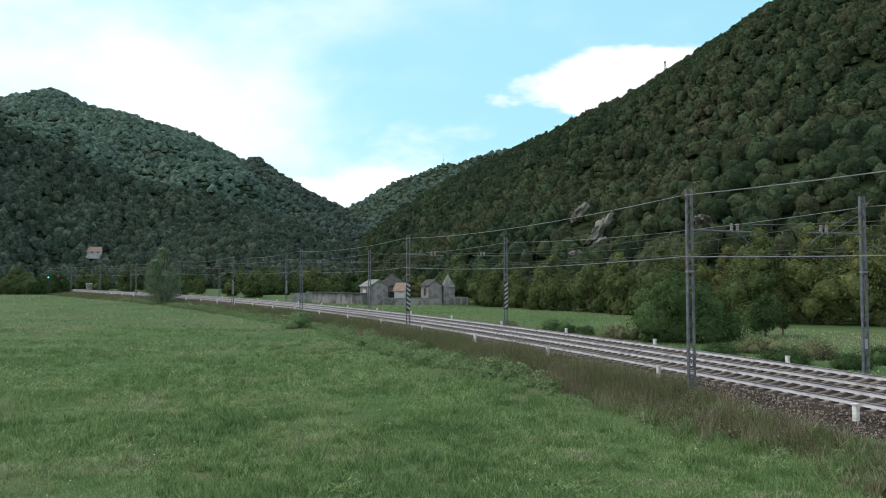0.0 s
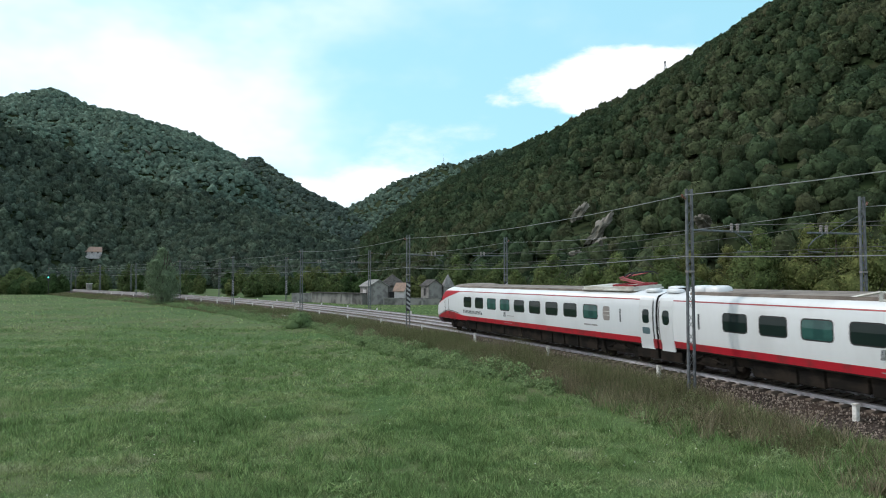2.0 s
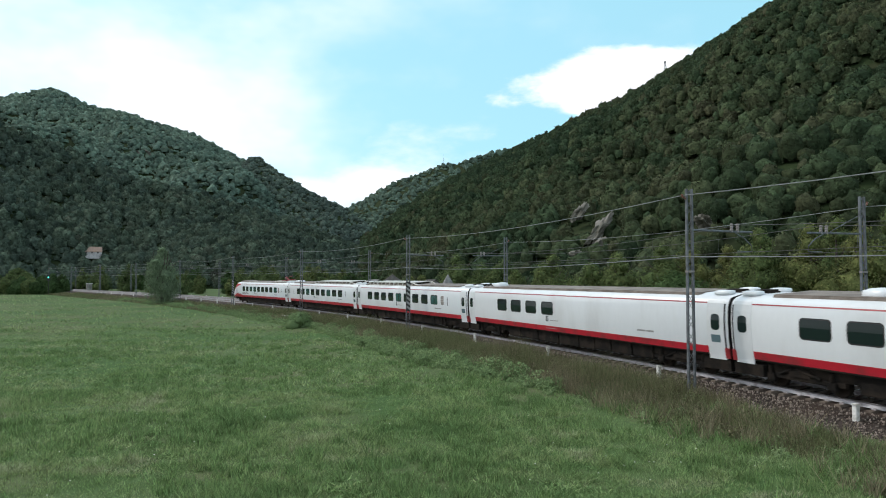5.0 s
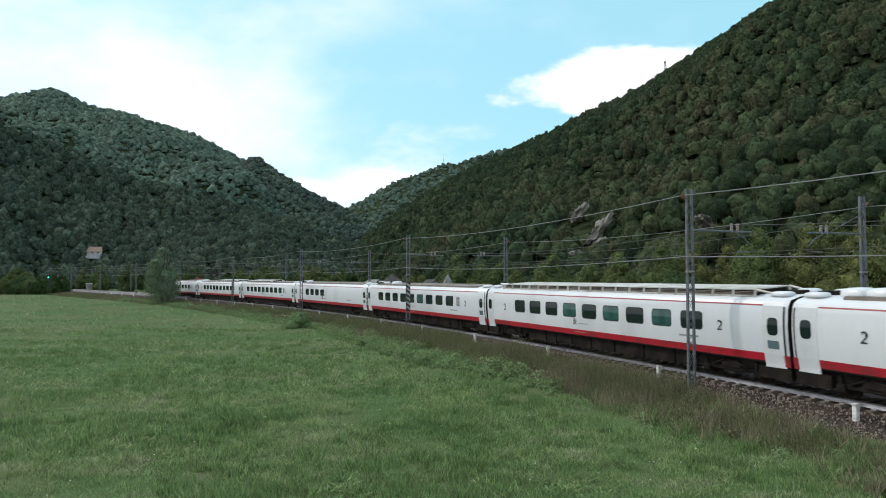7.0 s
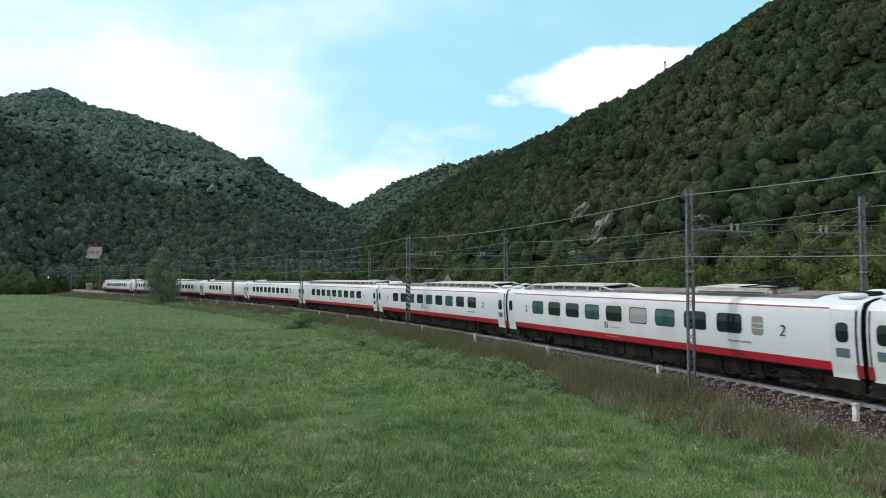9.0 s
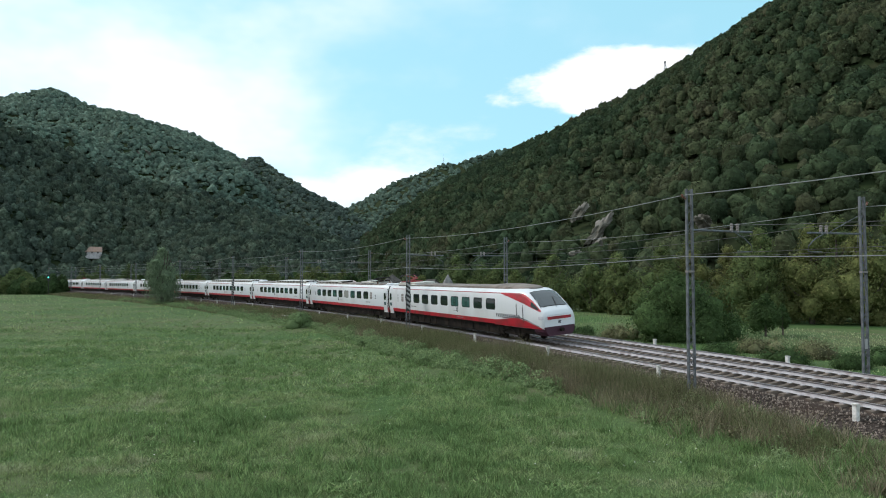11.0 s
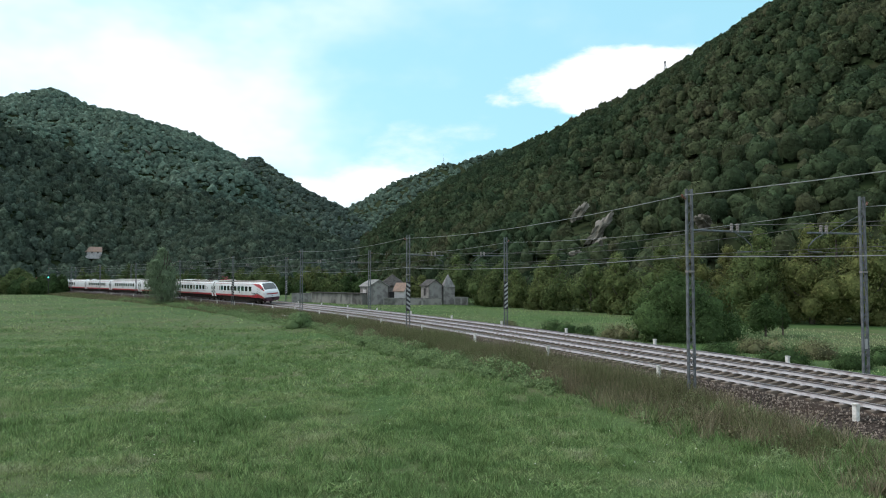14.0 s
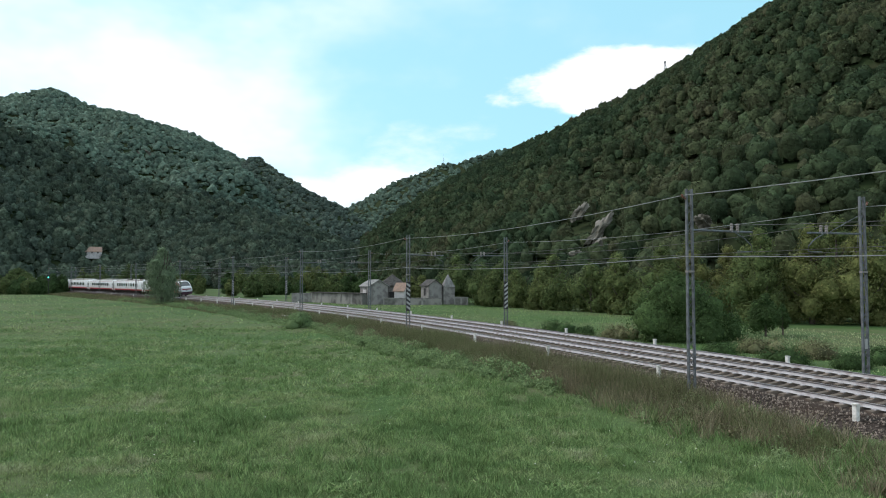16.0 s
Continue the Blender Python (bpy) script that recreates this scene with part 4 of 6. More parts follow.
def car_common(car, x0, x1, windows, teal, grey, slot, cls, cls_at, ends, bar=False):
    """Everything but the shell and the roof kit, from rear x0 to front x1; windows are centres."""
    for side in (1, -1):
        for k, x in enumerate(windows):
            mat = BLIND if k in teal else GREYPANE if k in grey else GLASS
            fixed("window_%s" % mat.name, lambda: rounded_pane(1.26, 2.10, 2.80, 0.13, 0.006), mat, car, x, side, "", "window")
            fixed("window_frame", lambda: rounded_pane(1.36, 2.05, 2.85, 0.16, 0.003), RUBBER, car, x, side, "black rubber window surround")
        if slot is not None:
            fixed("vent_window", lambda: rounded_pane(0.56, 2.06, 2.80, 0.12, 0.008), GREYSLOT, car, slot, side, "grey slatted vent window")
            for z in (2.32, 2.52):
                fixed("vent_bar_%d" % (z * 100), lambda z=z: strip([-0.24, 0.24], [(z, z + 0.03)] * 2, 1, 0.014, 0.03), CONCRETE, car, slot, side, "", "vent_bar")
        for c in cls_at:
            if cls == "1":
                fixed("class_mark", lambda: strip([-0.05, 0.05], [(2.05, 2.72)] * 2, 1, 0.008, 0.02), PRINT, car, c, side, "dark printed class mark")
            else:
                numeral(car, cls, c, side)
        red0, red1 = x0 + 1.14, x1 - (1.14 if 1 in ends else 5.0)
        part("red_band", strip(np.linspace(red0, red1, 12), [(1.08, 1.385)] * 12, side, 0.005), RED, car, "red band along the sill")
        part("black_sill", strip(np.linspace(red0, red1, 12), [(1.02, 1.08)] * 12, side, 0.006), UNDER, car, "black sill under the red band")
        part("thin_stripe", strip(np.linspace(red0, red1 + (0.0 if 1 in ends else 0.8), 12), [(3.215, 3.268)] * 12, side, 0.004), STRIPE, car, "thin dark red line under the roof")
        for e in ends:
            door_end(car, x1 if e > 0 else x0, -e, side, e < 0)
        mid = (x0 + x1) / 2
        print_bars(car, "maker_mark", [(0, 0.06), (0.10, 0.16), (0.22, 0.28)], 1.66, 2.0, mid + 1.6, side, PRINT, "small dark emblem as plain bars", 0.06)
        print_bars(car, "small_print", [(0, 0.9)], 1.72, 1.76, mid + 1.1, side, GREYPRINT, "line of small grey print")
        print_bars(car, "small_print", [(0, 0.62), (0.68, 1.2)], 1.70, 1.78, x0 + 5.8, side, GREYPRINT, "line of small grey print")
        print_bars(car, "sill_print", [(0, 1.1)], 1.23, 1.265, mid + 1.6, side, PAINTWHITE, "small white marks on the red sill")
    # underframe
    bm = boxes((x0 + 0.5, x1 - 0.6, -1.12, 1.12, 0.62, 1.03), bevel=0.03)
    g = random.Random(len(windows) * 7 + int(x0))
    x = x0 + 5.0
    while x < x1 - 6.5:
        l = g.uniform(1.1, 2.4)
        box(bm, x, x + l, -1.20, 1.20, g.uniform(0.30, 0.40), 1.02, 0.04)
        x += l + g.uniform(0.02, 0.07)
    part("underframe", bm, UNDER, car, "grimy black underfloor equipment")
    bogie(car, x0 + 3.1)
    bogie(car, x1 - (3.1 if 1 in ends else 4.4))
    for e in ends:
        xe = x1 if e > 0 else x0
        bm = bmesh.new()
        for k in range(2):
            a, b = xe + e * 0.065 * k, xe + e * (0.065 * k + 0.055)
            box(bm, min(a, b), max(a, b), -1.15, 1.15, 1.05, 3.45, 0.03)
        part("gangway_bellows", bm, RUBBER, car, "black pleated gangway bellows")


GREYSLOT = material("slatted_vent", (0.22, 0.20, 0.19), 0.6, fine_amount=0.1)
GREYPRINT = material("grey_print", (0.25, 0.25, 0.25), 0.6, fine_amount=0.0)


def end_wall(car, x):
    bm = bmesh.new()
    bm.faces.new([bm.verts.new((x, y * 0.97, 1.02 + (z - 1.02) * 0.985)) for y, z in section()])
    part("end_wall", bm, RUBBER, car, "dark end wall")


def middle_car(label, start=4.84, count=9, cls="2", teal=(), grey=(), slot=None, cls_at=(), roof=(), domes=(), panto=None, fairing=None):
    car = empty("train_car", label=label, category="train car", group="cars of the train")
    x0, x1 = -MID_L / 2 + 0.14, MID_L / 2 - 0.14
    sec = section()
    ends = [(x0, 0.97), (x0 + 0.12, 1.0), (x1 - 0.12, 1.0), (x1, 0.97)]
    part("body", loft([[Vector((x, y * k, 1.02 + (z - 1.02) * (0.5 + k / 2))) for y, z in sec] for x, k in ends], False), WHITE, car, "glossy white body shell", smooth=True)
    for x in (x0, x1):
        end_wall(car, x)
    part("roof", boxes((x0 + 1.9, x1 - 1.9, -0.98, 0.98, 3.45, 3.63), bevel=0.05), ROOF, car, "dirty grey-brown roof panel")
    front = MID_L / 2
    car_common(car, x0, x1, [front - (start + 0.65 + 1.955 * k) for k in range(count)], teal, grey, None if slot is None else front - slot, cls, [front - c for c in cls_at], (1, -1))
    for a, b in roof:
        louvre(car, front - b, front - a)
    for x in (0.8, MID_L - 0.8):
        dome(car, front - x, 0.72, 0.95, 0.55, 0.26)
        dome(car, front - x, -0.72, 0.95, 0.55, 0.26)
        part("roof_cable", boxes((front - x - 0.5, front - x + 0.5, -0.3, 0.3, 3.5, 3.72), bevel=0.08), UNDER, car, "dark roof cabling")
    for x in domes:
        dome(car, front - x, 0.25, 1.1, 0.9, 0.56)
    if panto is not None:
        pantograph(car, front - panto, 0.28, UNDER)
    if fairing is not None:
        bm = boxes((front - fairing - 4.2, front - fairing, -1.0, 1.0, 3.5, 3.86), bevel=0.12)
        part("roof_fairing", bm, ROOFWHITE, car, "white roof equipment fairing")
        bm = boxes((front - fairing - 4.0, front - fairing - 0.4, 1.0, 1.04, 3.66, 3.72), bevel=0.01)
        part("roof_rail", bm, STEEL, car)
    return car


def cab_car(label, cls):
    car = empty("train_car", label=label, category="train car", group="cars of the train")
    tip, x0 = TIP, -CAB_L / 2 + 0.14
    sec = section()
    rings = [[skin(dx, y, z) for y, z in sec] for dx in NOSE[:, 0]]
    rings += [[Vector((x, y * k, 1.02 + (z - 1.02) * (0.5 + k / 2))) for y, z in sec] for x, k in ((x0 + 0.12, 1.0), (x0, 0.97))]
    part("body", loft(rings, False), WHITE, car, "glossy white body shell with a wedge nose", smooth=True)
    end_wall(car, x0)
    bm = bmesh.new()
    bm.faces.new([bm.verts.new(skin(0.0, y, z)) for y, z in sec])
    part("nose_face", bm, WHITE, car)
    part("roof", boxes((x0 + 1.9, tip - 4.2, -0.98, 0.98, 3.45, 3.63), bevel=0.05), ROOF, car, "dirty grey-brown roof panel")
    bm = bmesh.new()
    bmesh.ops.create_icosphere(bm, subdivisions=3, radius=1)
    for v in bm.verts:
        k = lambda t, e: math.copysign(abs(t) ** e, t)
        v.co = Vector((tip - 5.6 + k(v.co.x, 0.9) * 3.4, k(v.co.y, 0.6) * 0.98, 3.52 + max(-0.3, k(v.co.z, 1.0)) * 0.27))
    part("cab_roof_fairing", bm, ROOF, car, "brown-grey raised fairing behind the cab", smooth=True)
    part("cab_air_intake", boxes((tip - 4.0, tip - 3.3, -0.4, 0.4, 3.55, 3.72), bevel=0.05), UNDER, car)
    car_common(car, x0, tip, [tip - (5.75 + 0.63 + 1.955 * k) for k in range(9)], (2, 3, 8), (), tip - 23.45, cls, [tip - 24.6] if cls == "1" else [], (-1,))
    # windscreen and cab details lie on the skin
    n = 9

    def on_skin(name, stations, edge, mat, label, out=0.012):
        bm = bmesh.new()
        grid = []
        for dx in stations:
            pts = edge(dx)
            grid.append([bm.verts.new(skin(dx, y, z, out)) for y, z in pts])
        for p, q in zip(grid, grid[1:]):
            for k in range(len(p) - 1):
                bm.faces.new((p[k], p[k + 1], q[k + 1], q[k]))
        part(name, bm, mat, car, label, smooth=False)

    def skin_levels(a, b):
        return np.linspace(a, b, 13)

    def roofline(width):
        ys = np.linspace(-width, width, 11)
        inv_y, inv_z = PY[::-1], PZ[::-1]
        return [(float(y), float(np.interp(abs(y), inv_y[:6], inv_z[:6]))) for y in ys]

    on_skin("windscreen", np.linspace(0.50, 1.82, n), lambda dx: roofline(1.09 - 0.10 * (dx - 0.3)), SCREEN, "large dark raked windscreen", 0.014)
    on_skin("windscreen_frame", np.linspace(0.45, 1.87, n), lambda dx: roofline(1.13 - 0.10 * (dx - 0.3)), RUBBER, "black windscreen surround", 0.008)
    for s in (1, -1):
        def full(dx, z):
            """The height on the full section that comes to lie at height z at this station."""
            return 1.02 + (z - 1.02) * 2.58 / (float(np.interp(dx, NOSE[:, 0], NOSE[:, 2])) - 1.02)
        up = lambda dx: float(np.interp(dx, [0.3, 1.1, 2.0, 3.0, 5.0], [3.34, 3.36, 3.34, 3.28, 3.265]))
        dn = lambda dx: full(dx, float(np.interp(dx, [0.3, 1.1, 2.0, 3.2, 5.0], [2.10, 2.34, 2.62, 2.88, 3.22])))
        on_skin("red_flash", np.linspace(0.3, 5.0, 18), lambda dx: [(s * half_width(z), z) for z in skin_levels(min(dn(dx), up(dx) - 0.02), up(dx))], RED, "red wedge beside the windscreen", 0.010)
        on_skin("cab_side_window", np.linspace(0.5, 1.25, 6), lambda dx: [(s * half_width(z), z) for z in skin_levels(dn(dx) + 0.10, max(dn(dx) + 0.14, up(dx) - 0.10))], GLASS, "dark wedge-shaped cab side window", 0.018)
        top = lambda dx: full(dx, float(np.interp(dx, [0.15, 0.8, 1.6, 2.6, 3.4, 5.2, 6.0], [1.10, 1.24, 1.46, 1.63, 1.62, 1.42, 1.38])))
        on_skin("red_wave", np.linspace(0.15, 6.0, 20), lambda dx: [(s * half_width(z), z) for z in skin_levels(1.03, top(dx))], RED, "red wave rising round the cab", 0.011)
        on_skin("blue_line", np.linspace(0.3, 4.8, 16), lambda dx: [(s * half_width(z), z) for z in (top(dx) + 0.04, top(dx) + 0.10)], PRINT, "thin dark line over the red wave", 0.014)
        on_skin("headlight", np.linspace(0.03, 0.42, 6), lambda dx: [(s * half_width(z), z) for z in np.linspace(full(dx, 1.62), full(dx, 1.84), 4)], LAMPGLASS, "slanting clear headlight", 0.016)
        for dx in (2.05, 2.8):
            on_skin("cab_handrail", np.linspace(dx, dx + 0.07, 2), lambda q: [(s * half_width(z), z) for z in skin_levels(1.40, 2.60)], RUBBER, "dark cab door handrail", 0.022)
        print_bars(car, "name_lettering", [(0.25 * k, 0.25 * k + 0.12) for k in range(13)], 1.60, 1.84, tip - 5.6, s, PRINT, "row of dark slanting lettering bars", -0.06)
    bm = boxes((tip - 0.12, tip + 0.012, -0.10, -0.03, 1.32, 1.50), (tip - 0.12, tip + 0.012, 0.0, 0.07, 1.32, 1.50), (tip - 0.12, tip + 0.012, -0.02, 0.12, 1.46, 1.50))
    part("front_emblem", bm, PRINT, car, "small dark emblem as plain bars")
    part("front_band", boxes((tip - 0.3, tip + 0.02, -0.92, 0.92, 1.58, 1.82), bevel=0.03), RED, car, "red band across the nose")
    bm = loft([[Vector((tip + a, y * w, z)) for y, z in ((1.12, 0.58), (1.36, 0.86), (1.4, 1.16), (-1.4, 1.16), (-1.36, 0.86), (-1.12, 0.58))] for a, w in ((0.06, 0.78), (-0.12, 0.87), (-0.5, 0.915), (-1.0, 0.93))])
    part("bumper", bm, DARKRED, car, "dark purple-red lower bumper")
    bm = bmesh.new()
    tube(bm, [(tip + 0.1, 0, 0.95), (tip + 0.35, 0, 0.95)], 0.12, 10)
    part("coupler_cover", bm, UNDER, car)
    bm = bmesh.new()
    tube(bm, [skin(0.35, 0.1, 3.6, 0.03), skin(1.1, 0.35, 3.6, 0.05)], 0.02, 5)
    part("wiper", bm, RUBBER, car)
    dome(car, x0 + 0.7, 0.72, 0.95, 0.55, 0.26)
    dome(car, x0 + 0.7, -0.72, 0.95, 0.55, 0.26)
    bm = boxes((x0 + 1.9, x0 + 6.4, -1.08, 1.08, 3.46, 3.80), bevel=0.14)
    part("roof_fairing", bm, ROOFWHITE, car, "white roof equipment fairing")
    pantograph(car, x0 + 3.0, 0.55)
    return car


def build_train():
    one = cab_car("white train cab car with red wedge nose and red sill, leading", "1")
    two = middle_car("white train car with red sill and louvred roof casing", start=4.45, cls="1", cls_at=(3.0, 22.4), teal=(2, 6), roof=((11.2, 23.0),), domes=(2.1, 3.1))
    three = middle_car("white train car with red sill, roof casing over its front half", start=3.58, cls="1", cls_at=(22.4,), teal=(4, 8), slot=21.45, roof=((3.4, 14.5),))
    bar = middle_car("white dining car with four windows and a long blank flank", start=5.05, count=4, cls_at=(), domes=(3.6,))
    five = middle_car("white train car with red sill, nine windows and class numerals", start=3.6, cls_at=(22.6,), teal=(5,), domes=(6.0,), slot=21.4)
    six = middle_car("white train car with red sill and full-length roof casing", start=4.48, cls_at=(3.0, 22.4), teal=(3, 5, 7), roof=((2.4, 24.0),))
    seven = middle_car("white train car with red sill and a casing towards its rear", start=4.56, cls_at=(3.08, 22.55), teal=(2, 4, 6), roof=((11.5, 23.2),), domes=(2.1, 3.1))
    eight = middle_car("white train car with red sill, half roof casing and roof fairing", start=3.75, cls_at=(2.9, 22.65), teal=(0, 3, 6), grey=(5,), slot=21.5, roof=((3.2, 10.6),), fairing=17.6, panto=21.0)
    nine = copy_thing(one, Matrix())
    tagged(nine, "white train cab car with red wedge nose, trailing")
    return [one, two, three, bar, five, six, seven, eight, nine]


cars = build_train()


# ---- overhead line ----
def mast(o, s, zebra, plate):
    inward = 1 if o > 0 else -1
    m = empty("catenary_mast", line_pose(s, o, -0.75) @ (Matrix() if o > 0 else TURNED), label="grey lattice steel overhead-line mast" + (" with a striped board" if zebra else " beside the track"), category="mast", group="masts of the overhead line")
    # own axes: +y away from the track, z from the foot
    top = 8.75
    def channel(y, w):
        bm = bmesh.new()
        def ring(z, k):
            c = y * k
            return [bm.verts.new(p) for p in ((-0.055, c - w, z), (0.055, c - w, z), (0.055, c + w, z), (-0.055, c + w, z))]
        a, b = ring(0, 1.0), ring(top, 0.82)
        for i in range(4):
            bm.faces.new((a[i], a[(i + 1) % 4], b[(i + 1) % 4], b[i]))
        bm.faces.new(b)
        return bm
    part("channel", channel(0.165, 0.034), STEEL, m)
    part("channel", channel(-0.165, 0.034), STEEL, m)
    n = 22
    for x in (-0.045, 0.045):
        bm = bmesh.new()
        tube(bm, [(x, 0.15 * (1 - 0.18 * i / n) * (1 if (i % 2) == (x > 0) else -1), top * i / n) for i in range(n + 1)], 0.018, 4)
        part("lacing", bm, STEEL, m, "zigzag lattice bars")
    part("footing", boxes((-0.35, 0.35, -0.4, 0.4, -0.25, 0.12), bevel=0.03), CONCRETE, m, "concrete footing")
    part("clamp_band", boxes((-0.075, 0.075, -0.20, 0.20, 5.22, 5.30), bevel=0.01), GREYSLOT, m, "pale clamp band")
    # cantilever over the track
    reach = -3.45
    z = 7.02
    bm = bmesh.new()
    tube(bm, [(0, -0.15, z), (0, reach, z - 0.03)], 0.045, 8)
    arm = part("cantilever", bm, STEEL, m)
    bm = bmesh.new()
    tube(bm, [(0, -0.12, 7.9), (0, -2.05, z + 0.05)], 0.018, 6)
    if o < 0:
        part("stay_rod", bm, STEEL, arm)
    else:
        bm.free()
    for y in (-2.28, -2.62):
        bm = bmesh.new()
        zs = [z - 0.05 + 0.055 * i for i in range(8)]
        tube(bm, [(0, y, q) for q in zs], [0.075, 0.05] * 4, 8)
        part("insulator", bm, GREYSLOT, arm, "grey insulator")
    bm = bmesh.new()
    tube(bm, [(0, -2.45, z - 0.05), (0, -3.0, z - 0.30), (0, -3.4, z - 0.62), (0, -3.42, z - 0.85), (0, -3.2, z - 0.88), (0, -2.6, z - 0.86)], 0.025, 6)
    part("registration_arm", bm, STEEL, arm)
    bm = bmesh.new()
    tube(bm, [(0, 0.14, 8.3), (0, 0.34, 8.42), (0, 0.36, 8.52)], [0.03, 0.05, 0.05], 6)
    part("feeder_insulator", bm, INSUL, m)
    if zebra:
        b = part("striped_board", boxes((-0.07, 0.07, -0.195, 0.195, 2.1, 4.65), bevel=0.005), PAINTBLACK, m, "black casing with white diagonal stripes")
        for i in range(6):
            for x0, x1 in ((-0.076, -0.068), (0.068, 0.076)):
                bm = bmesh.new()
                z0 = 2.15 + 0.40 * i
                q = [(x0, -0.18, z0), (x0, 0.18, z0 + 0.24), (x0, 0.18, z0 + 0.44), (x0, -0.18, z0 + 0.20)]
                fr = [bm.verts.new(v) for v in q]
                bk = [bm.verts.new((x1, v[1], v[2])) for v in q]
                bm.faces.new(fr)
                bm.faces.new(bk[::-1])
                for k in range(4):
                    bm.faces.new((fr[k], fr[(k + 1) % 4], bk[(k + 1) % 4], bk[k]))
                part("stripe", bm, PAINTWHITE, b)
    if plate:
        part("number_plate", boxes((0.06, 0.075, -0.14, 0.06, 1.75, 2.2), bevel=0.004), PAINTWHITE, m, "small white plate")
    return m


MAST_S = [-33.0, 0.7, 34.8, 68.0, 101.0, 134.0, 167.0, 200.0, 233.0, 266.0]
FAR_MAST_S = [-33.0, 0.0, 33.8, 67.2, 100.4, 136.6, 170.0, 203.0, 236.0, 269.0]


def wire(name, ss, o, z, sag, r, label, mat=None, steps=10):
    bm = bmesh.new()
    pts = []
    for a, b in zip(ss, ss[1:]):
        p, q = on_line(a, o), on_line(b, o)
        for k in range(steps):
            t = k / steps
            pts.append(p.lerp(q, t) + Vector((0, 0, z - 4 * sag * t * (1 - t))))
    pts.append(on_line(ss[-1], o) + Vector((0, 0, z)))
    tube(bm, pts, r, 5)
    tagged(part(name, bm, mat or WIRE), label, "wire", group="wires of the overhead line")


def overhead_line():
    for i, s in enumerate(MAST_S):
        mast(2.75, s, i in (2, 4), False)
    for i, s in enumerate(FAR_MAST_S):
        mast(-6.6, s, i in (2, 4), i == 1)
    wire("feeder_wire", MAST_S, 3.05, 7.72, 0.42, 0.020, "pale slack feeder wire along the mast tops")
    wire("earth_wire", MAST_S, 2.96, 5.14, 0.30, 0.018, "pale slack earth wire strung between masts")
    wire("feeder_wire", FAR_MAST_S, -6.9, 7.55, 0.42, 0.018, "pale slack feeder wire along the far masts")
    for o, ss in ((-0.05, MAST_S), (-3.7, FAR_MAST_S)):
        wire("messenger_wire", ss, o, 6.55, 0.55, 0.012, "dark messenger wire over the track", DARKWIRE)
        wire("contact_wire", ss, o, 5.35, 0.03, 0.010, "dark contact wire over the track", DARKWIRE)
        bm = bmesh.new()
        for a, b in zip(ss, ss[1:]):
            for k in range(1, 6):
                t = k / 6
                p = on_line(a, o).lerp(on_line(b, o), t)
                tube(bm, [p + Vector((0, 0, 5.33)), p + Vector((0, 0, 6.55 - 2.2 * t * (1 - t)))], 0.005, 3, False)
        tagged(part("droppers", bm, DARKWIRE), "thin dropper wires between messenger and contact wire", "wire", kind="stuff")


overhead_line()


def marker_posts():
    bm = bmesh.new()
    box(bm, -0.085, 0.085, -0.08, 0.08, 0, 1.10, 0.015)
    post = empty("marker_post", label="short square white concrete post beside the track", category="post", group="posts along the track")
    part("post_shaft", bm, CONCRETE, post)
    part("post_cap", boxes((-0.105, 0.105, -0.10, 0.10, 1.10, 1.16), bevel=0.015), CONCRETE, post)
    post.matrix_basis = line_pose(-6.3, 2.15, -1.0)
    for i in range(1, 22):
        copy_thing(post, line_pose(-6.3 + 9.85 * i, 2.15, -0.95))
    for i in range(20):
        copy_thing(post, line_pose(3.7 + 9.95 * i, -6.0, -0.86))


marker_posts()


# ---- graveyard beyond the line ----
PALEROOF = material("pale_slab_roof", (0.24, 0.24, 0.235), 0.9, spec=0.1, vary=(0.16, 0.16, 0.155), scale=1.5, fine=12, fine_amount=0.15)

